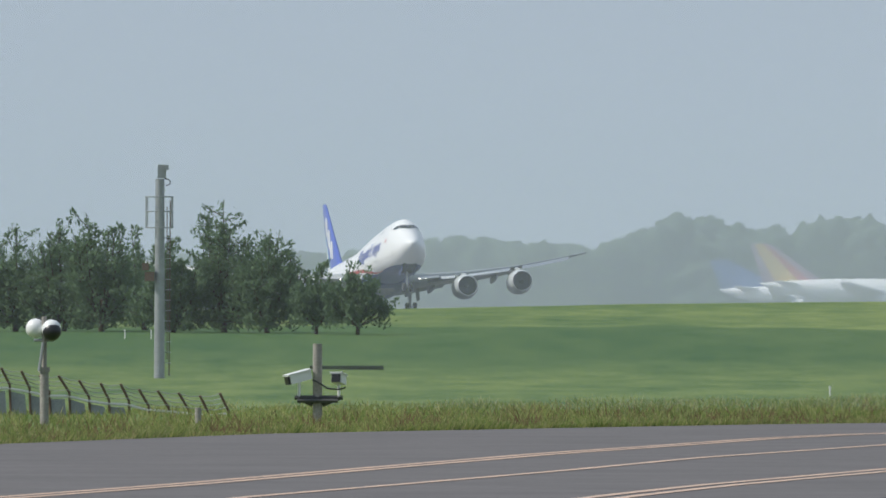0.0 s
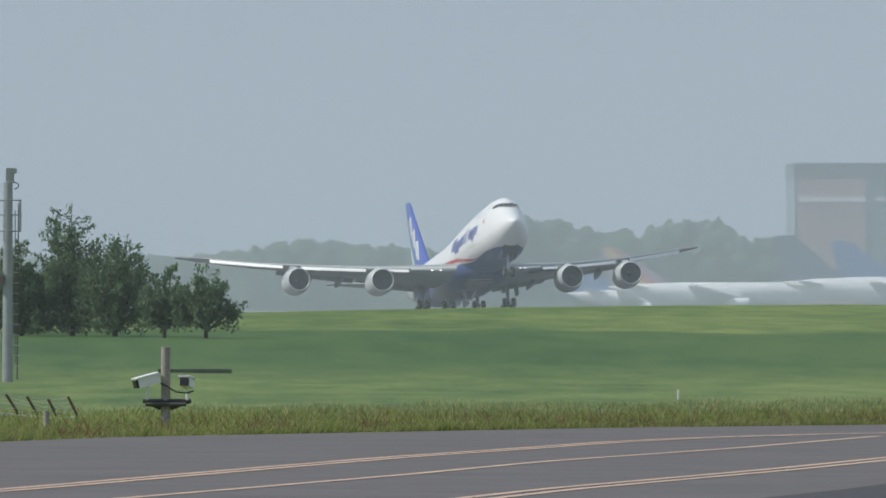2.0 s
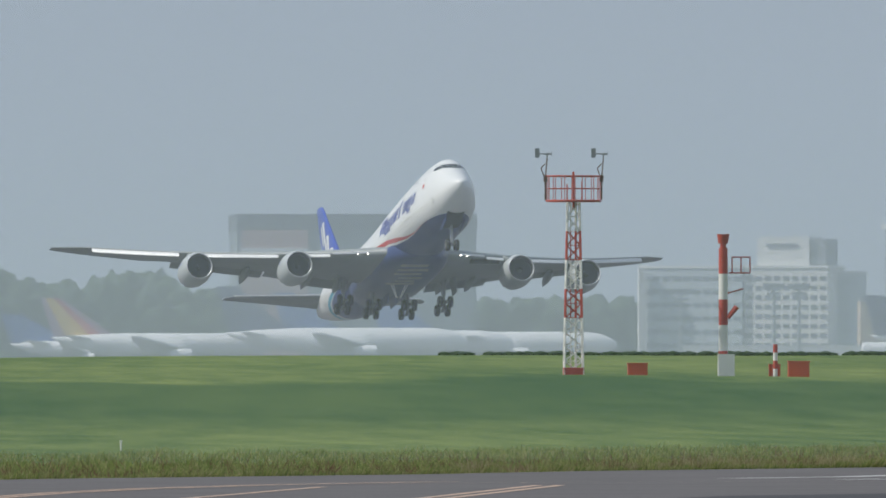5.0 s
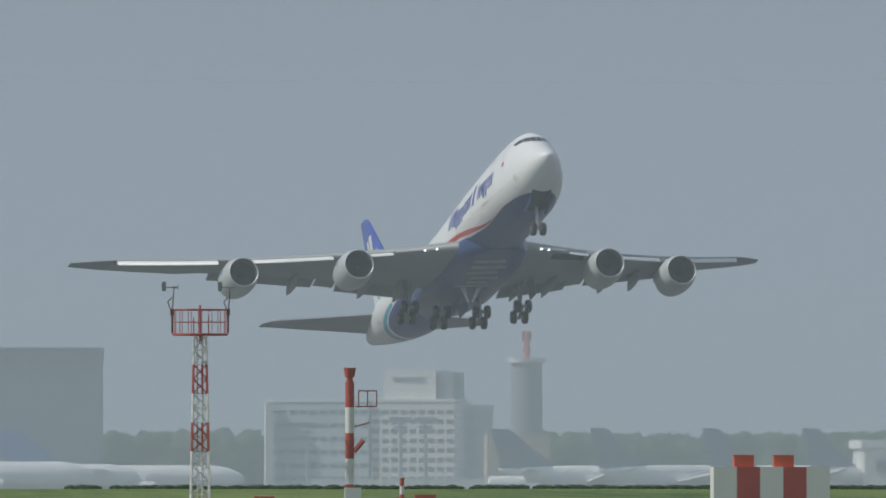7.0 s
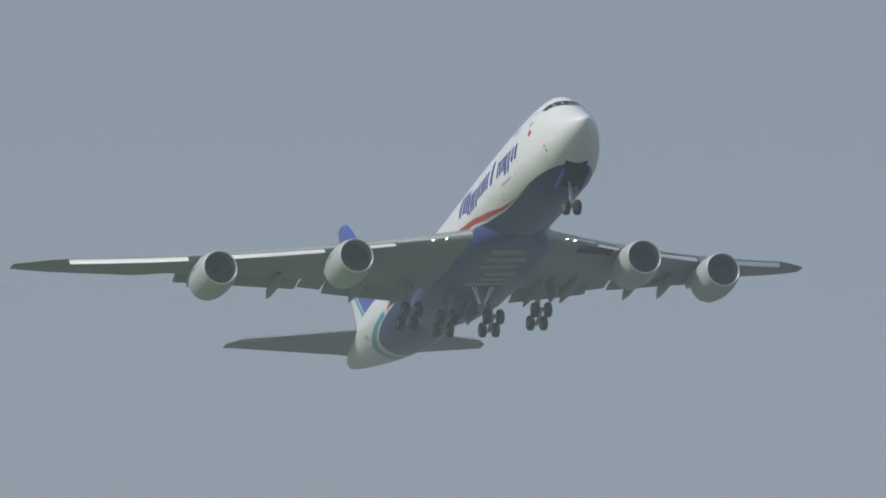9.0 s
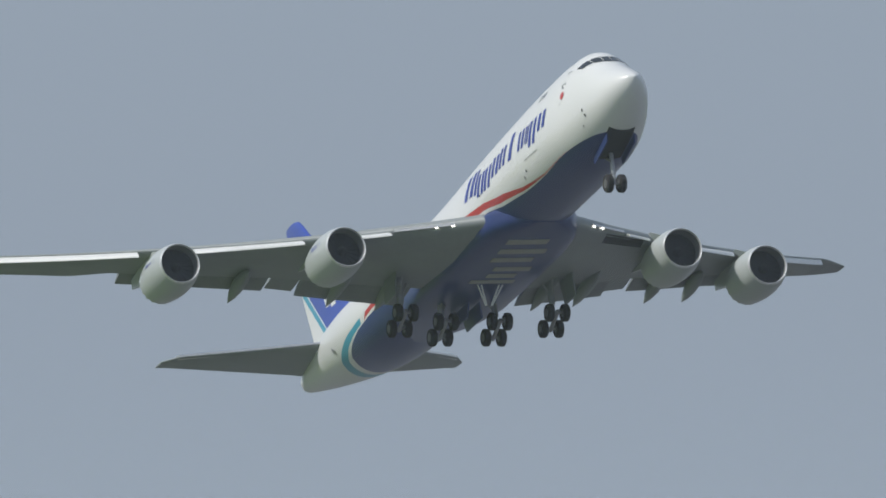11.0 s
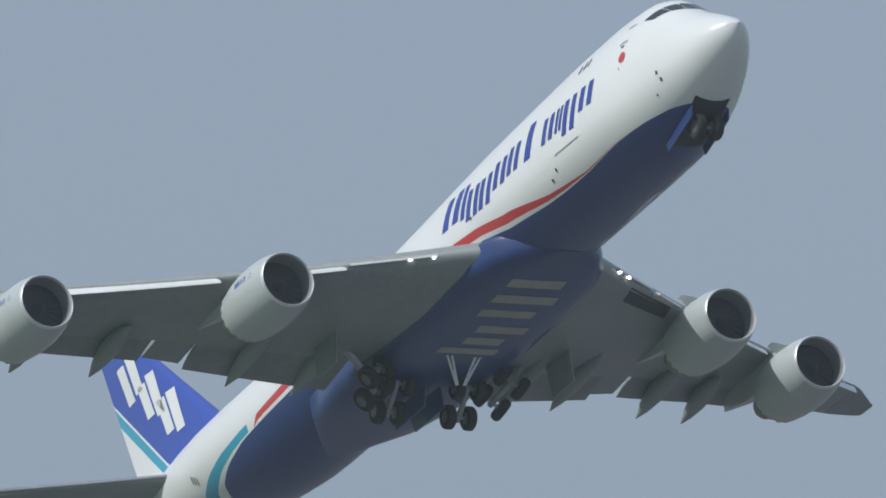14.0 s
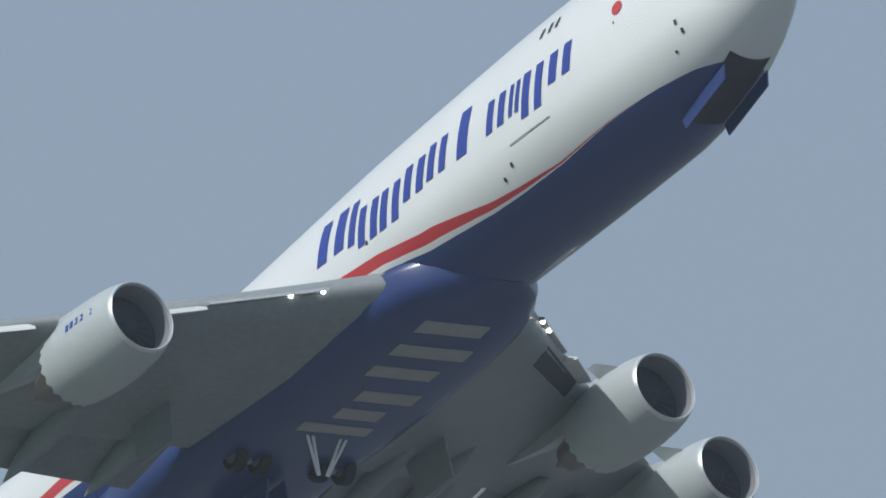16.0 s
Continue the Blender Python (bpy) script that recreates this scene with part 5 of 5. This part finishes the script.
for a in ((198.5, 2893, 13.6), (215.8, 2892, 14.6), (220.4, 2891, 14.6), (172.4, 4150, 14.5)):
    flood(*a)
tr = thing("tank_truck", "white tank truck parked on the apron", "truck", (240, 2990, 0.5))
bm = bmesh.new()
turned(bm, [(0, 0.6), (0.3, 1.5), (7, 1.5), (7.4, 0.6)], "x", 16, (0, 0, 2.9))
part("tank", bm, JET_W, tr)
bm = bmesh.new()
box(bm, (8.8, 0, 1.9), (2.2, 2.4, 2.6)), bmesh.ops.bevel(bm, geom=bm.edges[:], offset=0.2, segments=2)
part("cab", bm, JET_W, tr)
for x in (1.5, 3, 8.6):
    for s in (-1, 1):
        bm = bmesh.new()
        turned(bm, [(-0.2, 0.4), (-0.15, 0.55), (0.15, 0.55), (0.2, 0.4)], "y", 10, (x, s * 1.1, 0.55))
        part("wheel", bm, TYRE, tr)
bm = bmesh.new()
box(bm, (4.5, 0, 1.2), (9.6, 1.6, 0.35))
part("chassis", bm, TYRE, tr)

# woods along the far side
FAR = mat("far_foliage", (0.05, 0.085, 0.05), 0.9, vary=0.5, scale=0.15, color2=(0.035, 0.06, 0.035))
rng = random.Random(5)
ico = bmesh.new()
bmesh.ops.create_icosphere(ico, subdivisions=2, radius=1)
iv = [tuple(v.co) for v in ico.verts]
fc = [tuple(v.index for v in f.verts) for f in ico.faces]
ico.free()
verts, faces = [], []


def canopy(x):
    return lerp([(-260, 19), (-60, 16), (10, 16.5), (40, 21), (75, 18), (84, 18), (95, 24), (105, 27.5), (120, 25), (128, 23), (150, 26), (162, 27), (170, 21), (210, 20), (250, 18.5), (300, 19), (420, 18), (520, 19), (600, 24), (640, 18), (1000, 20)], x)


for i in range(6000):
    x = rng.uniform(-260, 900)
    y = 4600 + rng.uniform(-30, 60)
    r = rng.uniform(1.5, 3.8)
    top = (canopy(x) * rng.uniform(0.8, 1.04) - r) * (1 if rng.random() < 0.4 else rng.random())
    k = len(verts)
    ph = rng.uniform(0, 99)
    for a, b, c in iv:
        d = 1 + 0.55 * noise.noise((a * 1.9 + ph, b * 1.9, c * 1.9))
        verts.append((x + a * r * d, y + b * r * d, max(0.4, top + c * r * d * 1.2)))
    faces += [(p + k, q + k, s + k) for p, q, s in fc]
for i in range(900):
    x = -260 + 1160 * i / 900
    for u in (0.12, 0.4, 0.66):
        k = len(verts)
        verts += [(x + a * 4.4, 4640 + b * 4, max(0.4, canopy(x) * u + c * 4.2)) for a, b, c in iv]
        faces += [(p + k, q + k, w + k) for p, q, w in fc]
me = bpy.data.meshes.new("woods")
me.from_pydata(verts, [], faces)
me.materials.append(FAR)
tagged(new("woods", me), "far line of woods behind the airfield", "woods", kind="stuff")


# summer haze imitated by added pale see-through sheets standing over the airfield
def haze(name, y, share, color, low=0.0, high=0.0, x0=-3500, x1=4500, top=140):
    """A slanting sheet imitating haze; it thins out between two heights, where they are given."""
    m = bpy.data.materials.new(name)
    m.use_nodes = True
    n, l = m.node_tree.nodes, m.node_tree.links
    n.remove(n["Principled BSDF"])
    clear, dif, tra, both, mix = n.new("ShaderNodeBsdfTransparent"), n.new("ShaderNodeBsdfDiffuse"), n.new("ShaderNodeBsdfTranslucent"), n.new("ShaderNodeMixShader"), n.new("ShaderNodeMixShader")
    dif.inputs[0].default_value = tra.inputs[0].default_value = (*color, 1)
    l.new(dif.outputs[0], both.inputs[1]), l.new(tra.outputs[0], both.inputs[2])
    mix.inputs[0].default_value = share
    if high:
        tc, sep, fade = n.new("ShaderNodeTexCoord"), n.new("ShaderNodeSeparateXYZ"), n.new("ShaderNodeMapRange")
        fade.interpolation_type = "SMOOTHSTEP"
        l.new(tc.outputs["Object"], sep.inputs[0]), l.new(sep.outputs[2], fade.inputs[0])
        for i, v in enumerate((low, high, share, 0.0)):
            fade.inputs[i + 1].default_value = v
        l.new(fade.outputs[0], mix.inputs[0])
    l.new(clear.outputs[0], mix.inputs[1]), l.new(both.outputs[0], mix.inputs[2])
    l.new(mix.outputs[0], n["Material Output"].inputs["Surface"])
    bm = bmesh.new()
    vs = [bm.verts.new(p) for p in ((x0, y - 4, -5), (x1, y - 4, -5), (x1, y + 0.8 * top, top), (x0, y + 0.8 * top, top))]
    bm.faces.new(vs)
    ob = part(name, bm, m, smooth=False)
    ob.visible_shadow = False
    return tagged(ob, "thin pale see-through sheet imitating summer haze over the airfield", "haze", kind="structure")


haze("haze_sheet_far", 2650, 0.47, (0.77, 0.86, 0.95), 30, 130)
haze("haze_sheet_near", 1120, 0.15, (0.77, 0.86, 0.95), 24, 56, top=62)
haze("haze_sheet_low", 345, 0.055, (0.77, 0.86, 0.95), top=120)


def motions():
    walk(jet, [(t, jet_pose(x, y, z, p, r)) for t, x, y, z, p, r in JET])
    n0 = (9.35 - MID, 0, -1.86)
    up = pose(n0[0] + 1.2, 0, -0.5, 0, 80, 0)
    walk(nose_gear, [(0, pose(*n0)), (12.0, pose(*n0)), (12.5, pose(n0[0] - 0.1, 0, -1.6, 0, 8, 0)), (13.0, pose(n0[0], 0, -1.45, 0, 20, 0)), (13.5, pose(n0[0] + 0.3, 0, -1.2, 0, 40, 0)), (14.0, pose(n0[0] + 0.6, 0, -1.0, 0, 52, 0)), (14.6, up), (16, up)])
    for g, s in zip(wing_gear, (1, -1)):
        a = (37.2 - MID, s * 5.5)
        end = pose(a[0], a[1] * 0.9, -1.5, s * -84)
        walk(g, [(0, pose(*a, -1.9)), (12.7, pose(*a, -1.9)), (13.5, pose(*a, -1.6, s * -20)), (14, pose(*a, -1.4, s * -38)), (14.5, pose(a[0], a[1] * 0.95, -1.3, s * -58)), (15.3, end), (16, end)])
    for g, s in zip(body_gear, (1, -1)):
        a = (39.0 - MID, s * 1.95)
        walk(g, [(0, pose(*a, -2.7)), (12.7, pose(*a, -2.7)), (13.5, pose(*a, -2.05, 0, 9)), (14, pose(*a, -1.75, 0, 14)), (15, pose(*a, -1.7, 0, 26)), (15.6, pose(*a, -1.8, 0, 52)), (16, pose(*a, -1.7, 0, 70))])


motions()
